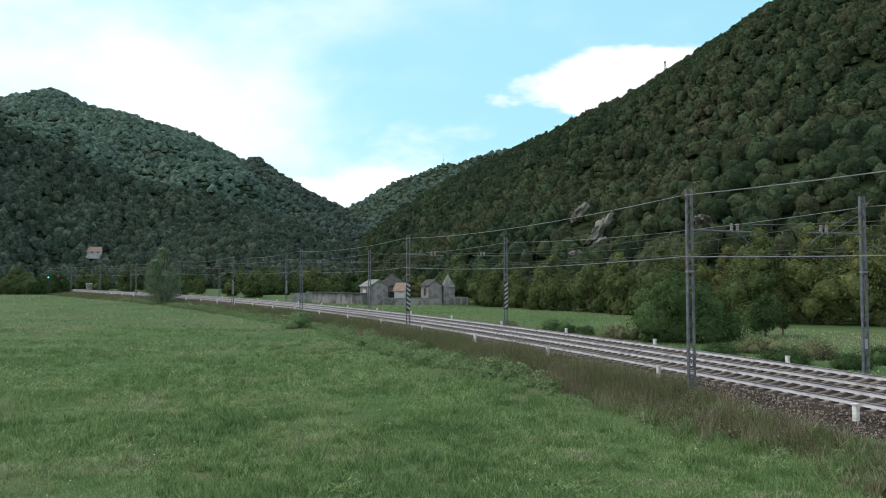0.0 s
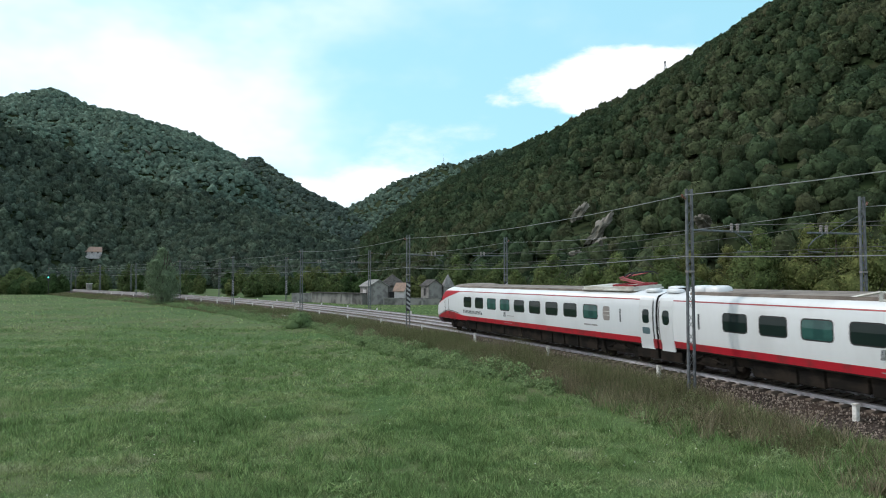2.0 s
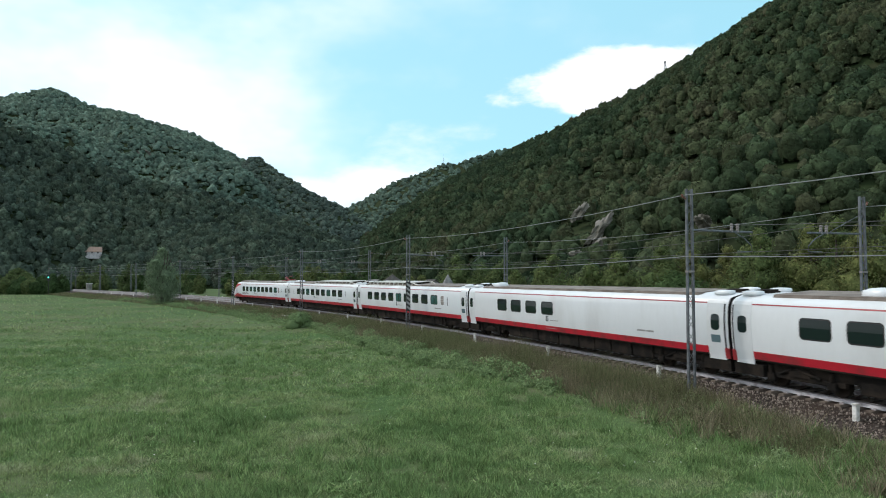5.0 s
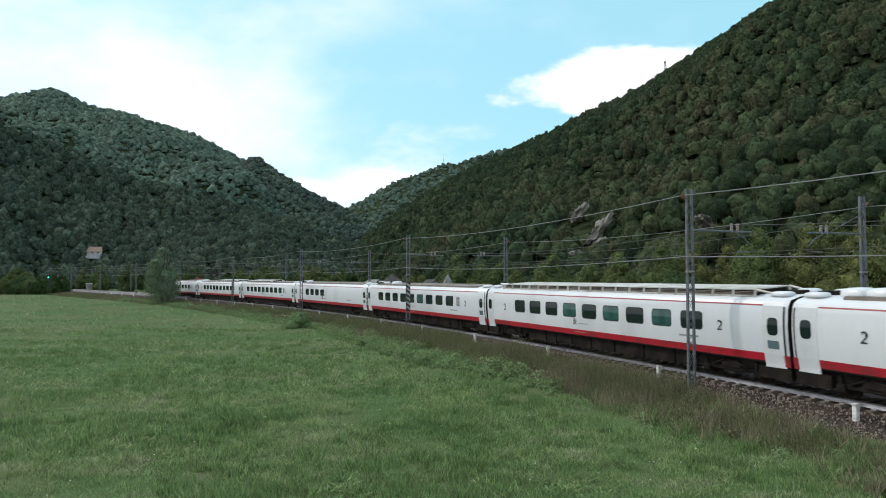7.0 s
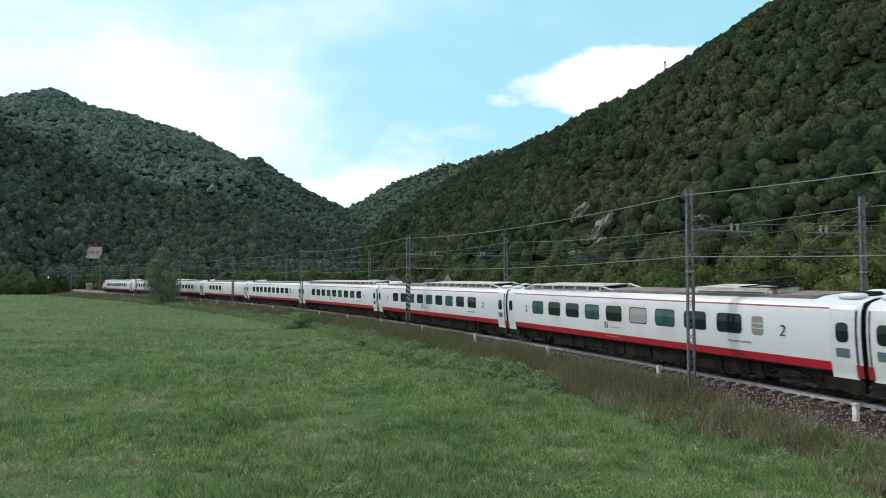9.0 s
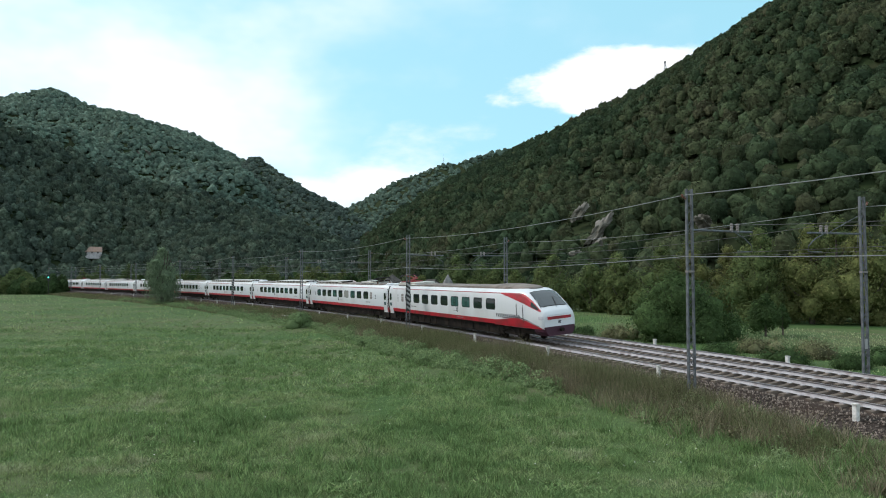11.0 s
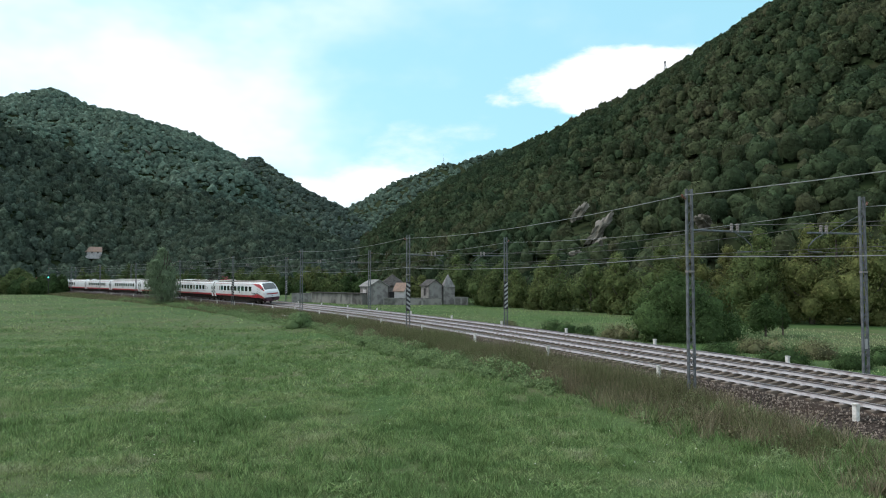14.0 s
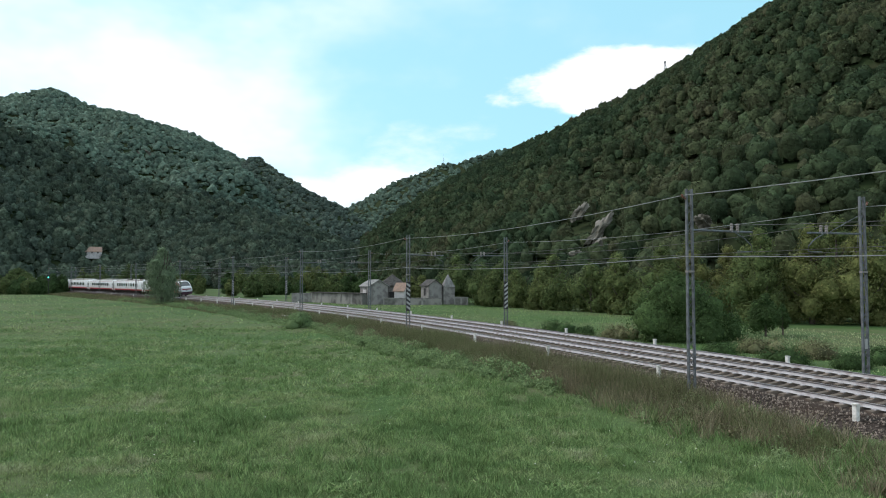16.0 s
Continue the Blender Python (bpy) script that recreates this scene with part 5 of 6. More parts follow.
def gabled(name, label, x, y, w, d, eave, ridge, turn, wall, roof, base=-1.4, openings=(), hip=False, category="tomb chapel", over=0.25):
    """A small building: walls with thickness, an overhanging roof, recessed openings on its front (-y) face."""
    h = empty(name, pose(x, y, base, 0, 0, turn), label=label, category=category)
    e, r = eave - base, ridge - base
    bm = bmesh.new()
    rings = []
    for k in (0.0, 1.0):
        rings.append([bm.verts.new(p) for p in ((-w / 2, -d / 2, k * e), (w / 2, -d / 2, k * e), (w / 2, d / 2, k * e), (-w / 2, d / 2, k * e))])
    a, b = rings
    for i in range(4):
        bm.faces.new((a[i], a[(i + 1) % 4], b[(i + 1) % 4], b[i]))
    if not hip:
        for yy, i, j in ((-d / 2, 0, 1), (d / 2, 3, 2)):
            t = bm.verts.new((0, yy, r - 0.05))
            bm.faces.new((b[i], b[j], t))
    part("wall", bm, wall, h)
    bm = bmesh.new()
    o = over
    if hip:
        base_v = [bm.verts.new(p) for p in ((-w / 2 - o, -d / 2 - o, e), (w / 2 + o, -d / 2 - o, e), (w / 2 + o, d / 2 + o, e), (-w / 2 - o, d / 2 + o, e))]
        t = bm.verts.new((0, 0, r))
        for i in range(4):
            bm.faces.new((base_v[i], base_v[(i + 1) % 4], t))
        bm.faces.new(base_v[::-1])
    else:
        k = (r - e) / (w / 2)
        sec = [(-w / 2 - o, e - o * k), (0, r), (w / 2 + o, e - o * k), (w / 2 + o, e - o * k + 0.14), (0, r + 0.15), (-w / 2 - o, e - o * k + 0.14)]
        p = [bm.verts.new((q, -d / 2 - o, z)) for q, z in sec]
        n = [bm.verts.new((q, d / 2 + o, z)) for q, z in sec]
        for i in range(6):
            bm.faces.new((p[i], p[(i + 1) % 6], n[(i + 1) % 6], n[i]))
        bm.faces.new(p[::-1])
        bm.faces.new(n)
    part("roof", bm, roof, h)
    for face, cx, z0, ww, hh, mat in openings:
        if face == "front":
            fr = part("window", boxes((cx - ww / 2 - 0.08, cx + ww / 2 + 0.08, -d / 2 - 0.04, -d / 2 + 0.02, z0 - 0.08, z0 + hh + 0.08), bevel=0.01), PLASTER, h, "pale stone surround")
            part("pane", boxes((cx - ww / 2, cx + ww / 2, -d / 2 - 0.05, -d / 2 - 0.01, z0, z0 + hh)), mat, fr, "dark opening")
        else:
            fr = part("window", boxes((-w / 2 - 0.04, -w / 2 + 0.02, cx - ww / 2 - 0.08, cx + ww / 2 + 0.08, z0 - 0.08, z0 + hh + 0.08), bevel=0.01), PLASTER, h, "pale stone surround")
            part("pane", boxes((-w / 2 - 0.05, -w / 2 - 0.01, cx - ww / 2, cx + ww / 2, z0, z0 + hh)), mat, fr, "dark opening")
    return h


def wall_run(name, a, b, height, thick, label, mat, cap, base=-1.5, cap_over=0.12):
    a, b = Vector((*a, 0)), Vector((*b, 0))
    d = b - a
    w = empty(name, Matrix.Translation((a.x, a.y, base)) @ Matrix.Rotation(math.atan2(d.y, d.x), 4, "Z"), label=label, category="wall")
    part("masonry", boxes((0, d.length, -thick / 2, thick / 2, 0, height), bevel=0.03), mat, w)
    part("coping", boxes((-0.1, d.length + 0.1, -thick / 2 - cap_over, thick / 2 + cap_over, height, height + 0.16), bevel=0.03), cap, w, "darker coping")
    n = max(2, int(d.length / 3.2))
    for i in range(n + 1):
        x = d.length * i / n
        part("pilaster", boxes((max(0, x - 0.2), min(d.length, x + 0.2), -thick / 2 - 0.06, -thick / 2 + 0.02, 0, height), bevel=0.015), PLASTER, w)
    return w


def graveyard():
    wall_run("burial_niche_block", (-28.5, 150.5), (-15.8, 138.2), 2.45, 1.6, "long low grey block of burial niches, dark flat roof", OLDWALL, SLATE, cap_over=0.3)
    wall_run("graveyard_wall", (-33.8, 152.0), (-29.0, 150.8), 2.2, 0.4, "end of a weathered grey graveyard wall", PLASTER, PLASTER)
    wall_run("graveyard_wall", (-12.0, 136.8), (-0.2, 136.2), 1.55, 0.35, "low weathered grey graveyard wall with coping", OLDWALL, PLASTER)
    wall_run("graveyard_wall", (2.3, 136.4), (5.0, 136.2), 1.75, 0.35, "short end of the grey graveyard wall", OLDWALL, PLASTER)
    gabled("tomb_chapel", "grey plastered tomb chapel with a pale gable and slab roof", -14.3, 140.5, 4.2, 4.4, 2.55, 3.75, 32, PLASTER, PALEROOF, openings=(("side", 0.0, 2.1, 1.6, 1.1, WHITEWALL),))
    gabled("tomb_chapel", "old grey building with a large dark hipped roof", -11.0, 147.5, 6.0, 5.0, 2.4, 5.0, 10, OLDWALL, SLATE, hip=True, over=0.4)
    gabled("tomb_chapel", "small grey chapel with a dark recessed opening", -10.6, 142.8, 3.0, 3.2, 2.1, 2.6, 0, OLDWALL, SLATE, openings=(("front", 0.2, 0.9, 1.6, 1.9, DARKHOLE),))
    gabled("tomb_chapel", "small white tomb chapel with a terracotta tiled roof", -8.4, 138.4, 2.1, 2.3, 1.75, 3.1, 62, WHITEWALL, TILE)
    gabled("tomb_chapel", "grey-brown tomb chapel with a side window and dark roof", -2.4, 139.6, 3.0, 3.6, 2.7, 3.75, 28, PLASTER, SLATE, openings=(("side", 0.0, 2.0, 0.9, 1.5, DARKHOLE),))
    gabled("tomb_chapel", "grey square tomb tower with a pointed pyramid roof", 1.0, 139.5, 2.3, 2.3, 2.35, 5.0, 14, PLASTER, PALEROOF, hip=True, over=0.12)
    part_ob = None


graveyard()
gabled("farmhouse", "white farmhouse with a reddish tiled roof among the trees", -189.5, 365.5, 6.6, 9.0, 18.2, 20.8, 118, WHITEWALL, TILE, base=14.5, category="house",
       openings=(("side", -2.6, 2.9, 0.7, 1.1, SLATE), ("side", 0.2, 2.9, 0.7, 1.1, SLATE), ("side", 2.8, 2.9, 0.7, 1.1, SLATE), ("front", 0.0, 2.9, 0.7, 1.1, SLATE)))


# ---- line-side equipment and far masts ----
def line_signal():
    s = empty("railway_signal", pose(-126.6, 217.5, -1.35, 0, 0, 0), label="dark railway signal on a post showing green", category="signal")
    bm = bmesh.new()
    tube(bm, [(0, 0, 0), (0, 0, 5.2)], 0.08, 8)
    part("post", bm, PAINTBLACK, s)
    head = part("signal_head", boxes((-0.55, 0.55, -0.06, 0.06, 4.7, 6.5), bevel=0.05), PAINTBLACK, s, "black backing board")
    bm = bmesh.new()
    bmesh.ops.create_uvsphere(bm, u_segments=12, v_segments=8, radius=0.24, matrix=pose(0, -0.15, 5.75))
    part("lamp", bm, GREENLAMP, head, "lit green signal lamp")
    c = empty("equipment_cabinet", line_pose(262.0, -9.5, -1.0), label="grey line-side equipment cabinet near the track", category="cabinet")
    part("body", boxes((-0.9, 0.9, -0.8, 0.8, 0, 3.0), bevel=0.05), PLASTER, c)
    part("lid", boxes((-1.0, 1.0, -0.9, 0.9, 3.0, 3.15), bevel=0.03), CONCRETE, c)
    p = empty("line_post", line_pose(254.0, 4.0, -1.0), label="short dark post beside the track", category="post")
    part("shaft", boxes((-0.22, 0.22, -0.22, 0.22, 0, 1.7), bevel=0.04), PAINTBLACK, p)
    part("top", boxes((-0.27, 0.27, -0.27, 0.27, 1.7, 1.95), bevel=0.05), PAINTBLACK, p)
    for k, (a, b, sx) in enumerate((((65.5, 4.6), 18, 2.6), ((67.5, 5.1), -8, 2.2), ((63.0, 4.9), 60, 1.6))):
        sl = empty("concrete_slab", line_pose(a[0], a[1], -0.78 + 0.12 * k) @ pose(0, 0, 0, 6, -8 + 10 * k, b), label="pale concrete trough cover lying in the grass", category="slab", group="loose covers")
        part("slab", boxes((-sx / 2, sx / 2, -0.2, 0.2, 0, 0.12), bevel=0.02), CONCRETE, sl)


line_signal()


def ridge_mast(x, y, z, h, w, label):
    m = empty("lattice_tower", pose(x, y, z), label=label, category="tower")
    for sx in (-1, 1):
        for sy in (-1, 1):
            bm = bmesh.new()
            tube(bm, [(sx * w / 2, sy * w / 2, 0), (sx * w / 6, sy * w / 6, h)], 0.16, 4)
            part("leg", bm, STEEL, m)
    bm = bmesh.new()
    n = 7
    for i in range(n):
        k0, k1 = 1 - 0.66 * i / n, 1 - 0.66 * (i + 1) / n
        for q in (-1, 1):
            tube(bm, [(-w / 2 * k0, q * w / 2 * k0, h * i / n), (w / 2 * k1, q * w / 2 * k1, h * (i + 1) / n)], 0.08, 3)
            tube(bm, [(q * w / 2 * k0, -w / 2 * k0, h * i / n), (q * w / 2 * k1, w / 2 * k1, h * (i + 1) / n)], 0.08, 3)
    part("bracing", bm, STEEL, m)
    bm = bmesh.new()
    tube(bm, [(0, 0, h - 0.2), (0, 0, h * 1.3)], 0.1, 5)
    part("aerial", bm, STEEL, m)


ridge_mast(186, 560, 168.0, 17.5, 3.0, "slim grey lattice radio tower on the ridge")
ridge_mast(1.2, 1400, 231, 22.0, 3.0, "distant thin lattice tower on the ridge")


def outcrop(x, y, z, w, h, d, turn, seed, label):
    """A jagged face of bare rock bedded in the slope."""
    bm = bmesh.new()
    bmesh.ops.create_icosphere(bm, subdivisions=4, radius=1)
    for v in bm.verts:
        p = v.co.copy()
        n = noise.fractal(p * 1.6 + Vector((seed, 0, 0)), 0.9, 2.1, 5)
        r = noise.cell(p * 3.2 + Vector((seed * 3, 1, 2)))
        v.co = p * (0.9 + 0.55 * n + 0.22 * r)
        v.co = Vector((v.co.x * w / 2, v.co.y * d / 2, v.co.z * h / 2))
    ob = part("rock_outcrop", bm, ROCK)
    ob.matrix_basis = pose(x, y, z, -18, 40, turn)
    tagged(ob, label, "rock")


outcrop(38.2, 165.0, 16.0, 3.0, 10.5, 4.0, 0, 3, "pale grey bare rock face on the wooded slope")
outcrop(38.6, 191.0, 22.6, 2.6, 7.5, 4.0, 0, 5, "grey-brown rock face among the trees")
outcrop(36.6, 158.0, 12.0, 1.8, 4.5, 3.0, 0, 7, "small pale rock ledge on the wooded slope")
outcrop(53.5, 138.5, 15.6, 4.5, 2.4, 3.5, 0, 9, "small grey rock ledge half hidden by scrub")
outcrop(31.5, 158.5, 9.0, 4.0, 3.2, 3.5, 0, 12, "grey rock showing through low scrub")
outcrop(-371, 846, 161.5, 9, 3.2, 6, 0, 11, "pale rocks on the far wooded slope")
outcrop(-384, 846, 162.5, 5, 2.6, 5, 0, 15, "pale rocks on the far wooded slope")


# ---- trees and bushes ----
def foliage(h, w, leaves, size, lobes, seed, low=0.12, droop=0.0, shell=0.75, top=0.5):
    """Leaf sprays over a crown of uneven lobes; arrays of verts, triangles, tints."""
    g = np.random.RandomState(seed)
    a = g.rand(lobes) * 6.283
    t = low + (1 - low) * (np.arange(lobes) + g.rand(lobes)) / lobes
    env = np.sin(np.pi * np.clip(t * (1 - 0.02) + 0.02, 0, 1) ** (0.75 - 0.25 * top)) ** 0.7
    rr = w / 2 * env * (0.25 + 0.45 * g.rand(lobes))
    c = np.c_[rr * np.cos(a), rr * np.sin(a), t * h * 0.9]
    rad = np.clip(w / 2 * env * (0.42 + 0.22 * g.rand(lobes)), 0.12 * w, None)
    k = g.choice(lobes, leaves, p=rad ** 2 / (rad ** 2).sum())
    d = g.randn(leaves, 3)
    d[:, 2] += 0.2
    d /= np.linalg.norm(d, axis=1)[:, None]
    p = c[k] + d * (rad[k] * (shell + (1.12 - shell) * g.rand(leaves) ** 0.6))[:, None]
    p[:, 2] = np.maximum(p[:, 2] - droop * g.rand(leaves) * rad[k], 0.05 + 0.3 * g.rand(leaves))
    nrm = d + 0.32 * g.randn(leaves, 3)
    nrm /= np.linalg.norm(nrm, axis=1)[:, None]
    tt = np.cross(nrm, g.randn(leaves, 3))
    if droop:
        tt = np.c_[0.25 * g.randn(leaves), 0.25 * g.randn(leaves), -np.ones(leaves)]
    tt /= np.linalg.norm(tt, axis=1)[:, None]
    b = np.cross(nrm, tt)
    b /= np.linalg.norm(b, axis=1)[:, None] + 1e-6
    sz = size * (0.6 + 0.8 * g.rand(leaves, 1))
    wd = 0.35 if droop else 0.75
    V = np.stack([p - tt * sz, p + tt * sz * 0.7 - b * sz * wd, p + tt * sz * 0.8 + b * sz * wd + nrm * sz * 0.2], 1).reshape(-1, 3)
    F = np.arange(3 * leaves).reshape(-1, 3)
    # close-leaved boughs within, inner shade put in as a slightly darker tint
    bm = bmesh.new()
    bmesh.ops.create_icosphere(bm, subdivisions=2 if lobes > 16 else 1, radius=1)
    bm.verts.ensure_lookup_table()
    ball = np.array([v.co[:] for v in bm.verts])
    tri = np.array([[v.index for v in f.verts] for f in bm.faces])
    bm.free()
    fill = 0.5 if droop else 0.66
    V2 = (c[:, None] + ball[None] * (rad[:, None, None] * fill * (1 + 0.13 * g.randn(lobes, len(ball), 1)))).reshape(-1, 3)
    V2[:, 2] = np.maximum(V2[:, 2], 0.05)
    F = np.r_[F, (tri[None] + len(V) + len(ball) * np.arange(lobes)[:, None, None]).reshape(-1, 3)]
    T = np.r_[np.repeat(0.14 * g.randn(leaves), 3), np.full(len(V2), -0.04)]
    return np.r_[V, V2], F, T


def tree(name, label, x, y, h, w, mat, seed, tint=0.5, leaves=2600, size=0.24, lobes=16, low=0.12, droop=0.0, trunk=True, stems=1, category="tree", top=0.5):
    z = float(ground_height(np.array([[x, y]]))[0]) - 0.05
    t = empty(name, pose(x, y, z), label=label, category=category)
    g = random.Random(seed)
    bm = bmesh.new()
    for k in range(stems):
        a = g.uniform(0, 6.28)
        lean = 0.10 * h * (stems > 1)
        p = [Vector((0.15 * k, 0, -0.1)), Vector((lean * 0.4 * math.cos(a), lean * 0.4 * math.sin(a), h * 0.3)), Vector((lean * math.cos(a), lean * math.sin(a), h * 0.62)), Vector((lean * 1.2 * math.cos(a), lean * 1.2 * math.sin(a), h * 0.85))]
        r0 = 0.022 * h if stems == 1 else 0.014 * h
        tube(bm, p, [r0 * 1.25, r0, r0 * 0.55, r0 * 0.2], 7)
        for i in range(7):
            b = g.uniform(0, 6.28)
            q = p[1].lerp(p[2], g.random()) if i > 1 else p[0].lerp(p[1], g.uniform(0.5, 1))
            l = w * g.uniform(0.25, 0.42)
            tube(bm, [q, q + Vector((math.cos(b) * l * 0.6, math.sin(b) * l * 0.6, l * 0.35)), q + Vector((math.cos(b) * l, math.sin(b) * l, l * 0.8))], [r0 * 0.45, r0 * 0.3, r0 * 0.1], 5)
    part("trunk", bm, BARK, t, "grey-brown trunk with limbs")
    V, F, T = foliage(h, w, leaves, size, lobes, seed, low, droop, top=top)
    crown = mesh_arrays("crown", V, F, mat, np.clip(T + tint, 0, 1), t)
    crown.data.polygons.foreach_set("use_smooth", np.ones(len(crown.data.polygons), bool))
    return t


def planting():
    # single trees that stand out
    tree("bush", "large dense dark green bush beside the track", 20.8, 60.0, 6.0, 8.6, DARKBUSH, 101, 0.6, 20000, 0.095, 30, low=0.02, stems=4, category="bush")
    tree("bush", "green bush spreading at the foot of a larger one", 24.6, 60.5, 2.7, 4.4, DARKBUSH, 102, 0.45, 9000, 0.08, 18, low=0.02, stems=3, category="bush")
    tree("small_tree", "small dark green tree in the pasture", 30.0, 63.2, 4.3, 3.3, DARKBUSH, 103, 0.45, 5500, 0.08, 16, low=0.28)
    tree("small_tree", "slim young tree beside another", 32.2, 64.4, 3.2, 1.9, DARKBUSH, 104, 0.4, 2400, 0.075, 10, low=0.36)
    tree("willow_tree", "grey-green willow with upright drooping crown", -57.8, 139.0, 13.0, 7.4, WILLOW, 105, 0.5, 11000, 0.20, 26, low=0.24, droop=1.3, stems=4, top=0.0)
    # trees along the edge of the wood: place, height, width, leaf tint
    edge = [(70, 78, 14, 11, 0.25), (62, 78, 14.5, 10, 0.45), (54.5, 77, 13.5, 9.5, 0.6), (48.5, 78, 12.5, 8, 0.75), (43.5, 80, 12.8, 8, 0.7), (38.5, 82, 11.5, 7.5, 0.35), (41, 88, 13, 8, 0.4),
            (40.5, 96, 10.5, 7, 0.9), (36.0, 98, 9.8, 7, 0.85), (37.5, 104, 12, 8, 0.5), (31.5, 98, 11.0, 8, 0.35), (27.0, 103, 9.5, 7.5, 0.4), (23.6, 108, 8.0, 8.5, 0.35), (28.5, 111, 10, 8, 0.45), (19.0, 113, 5.5, 5, 0.3),
            (17.0, 117, 6.8, 6.5, 0.45), (13.4, 124, 7.2, 6.5, 0.4), (10.0, 130, 7.6, 6.5, 0.35), (8.0, 136, 9.0, 8, 0.2), (2.8, 146, 11.0, 9, 0.25), (12.5, 140, 10, 9, 0.2), (20, 124, 10, 9, 0.4), (-4.5, 146, 6.5, 5, 0.5), (-7.0, 149, 6, 5, 0.6), (50, 86, 14, 9, 0.4), (58, 88, 15, 10, 0.35), (68, 90, 16, 11, 0.3), (80, 84, 15, 12, 0.3)]
    for i, (x, y, h, w, tint) in enumerate(edge):
        tone = "yellowing" if 0.55 < tint < 0.8 else "russet" if tint >= 0.8 else "green"
        tree("tree", "%s broadleaf tree at the wood's edge" % tone, x, y, h, w, EDGE, 200 + i, tint * 0.95, 7500 if y < 100 else 4800, 0.14 if y < 100 else 0.18, 17, low=0.04)
    # low shrubs in the pasture behind the line
    for i, (x, y, h, w) in enumerate([(11.0, 66, 1.7, 3.6), (16.0, 62, 1.6, 3.2), (13.5, 64.5, 1.2, 2.4), (26.0, 47, 1.3, 3.6), (28.5, 44, 1.5, 3.0), (23.5, 50, 1.4, 3.2), (22.0, 44, 1.0, 3.0), (30.5, 42, 1.2, 3.0), (25.0, 41.5, 0.9, 2.6), (7.0, 72, 1.2, 2.2), (19.5, 48, 1.1, 2.6)]):
        tree("shrub", "low rough shrub in the grass behind the track", x, y, h * 0.5, w * 1.15, DRYGRASS if i % 2 else DARKBUSH, 300 + i, 0.3, 3200, 0.055, 16, low=0.0, stems=3, category="shrub")
    # belt of trees on the valley floor past the bend
    g = np.random.RandomState(77)
    n = 0
    while n < 46:
        px = g.uniform(-0.70, -0.10)
        d = g.uniform(185, 330)
        x, y = px * d, d
        o, s = line_offset(np.array([[x, y]]))
        if o[0] > -11 or (-38 < x < 8 and y < 165):
            continue
        h = g.uniform(5, 11) * (0.75 if d < 230 else 1)
        tree("tree", "green broadleaf tree on the valley floor past the bend", x, y, h, h * g.uniform(0.75, 1.05), EDGE if g.rand() < 0.6 else DARKBUSH, 400 + n, g.uniform(0.0, 0.5), 2200, 0.28, 15, low=0.02)
        n += 1
    # bushes that hide the line where it leaves the valley
    for i, (x, y, h, w, m) in enumerate([(-127.2, 226.5, 5.0, 5.0, DARKBUSH), (-129.5, 224.5, 5.6, 5.5, DARKBUSH), (-132.5, 224, 5.2, 5.5, DARKBUSH), (-136.0, 224, 4.6, 6, EDGE), (-140.0, 225, 4.8, 6, DARKBUSH), (-145, 226, 5.2, 7, EDGE), (-150, 228, 5.5, 7, DARKBUSH), (-157, 231, 6, 8, EDGE), (-165, 236, 6.5, 9, DARKBUSH), (-174, 242, 7, 10, EDGE), (-204, 287, 7.0, 10, DARKBUSH), (-214, 290, 7.5, 11, EDGE), (-225, 294, 8.0, 12, DARKBUSH), (-237, 297, 8.0, 12, EDGE), (-182, 290, 7.5, 10, EDGE), (-199, 294, 8, 10, DARKBUSH), (-174, 274, 3.0, 7, EDGE), (-190, 275, 3.0, 8, EDGE)]):
        tree("bush", "dark green bush at the end of the meadow", x, y, h * 1.18, w * 1.2, m, 500 + i, 0.25, 7000, 0.36, 20, low=0.0, stems=3, category="bush")
    tree("bush", "green bush in the rough strip by the track", -15.7, 74.0, 1.7, 3.8, BRAMBLE, 520, 0.1, 4200, 0.07, 18, low=0.0, stems=3, category="bush")


planting()


# ---- rough strip, meadow grass and loose stones ----
def blades(name, P, height, width, tint, mat, seed, label, lean=0.35, category="grass"):
    """One triangle a blade, joined."""
    g = np.random.RandomState(seed)
    n = len(P)
    z = ground_height(P)
    a = g.rand(n) * 6.283
    h = height * (0.5 + 0.8 * g.rand(n))
    w = width * (0.6 + 0.8 * g.rand(n))
    b = np.c_[P, z - 0.02]
    side = np.c_[np.cos(a), np.sin(a), np.zeros(n)] * w[:, None] / 2
    tip = b + np.c_[g.randn(n) * lean * h, g.randn(n) * lean * h, h]
    V = np.stack([b - side, b + side, tip], 1).reshape(-1, 3)
    F = np.arange(3 * n).reshape(-1, 3)
    ob = mesh_arrays(name, V, F, mat, np.repeat(np.clip(tint + 0.13 * g.randn(n), 0, 1), 3))
    return tagged(ob, label, category, kind="stuff")


def strip_places(n, s0, s1, o0, o1, seed, power=1.0):
    g = np.random.RandomState(seed)
    s, o = s0 + (s1 - s0) * g.rand(n) ** power, o0 + (o1 - o0) * g.rand(n)
    h = np.interp(s, LINE_S, _h)
    return np.c_[np.interp(s, LINE_S, LINE_X) - o * np.sin(h), np.interp(s, LINE_S, LINE_Y) + o * np.cos(h)], s, o


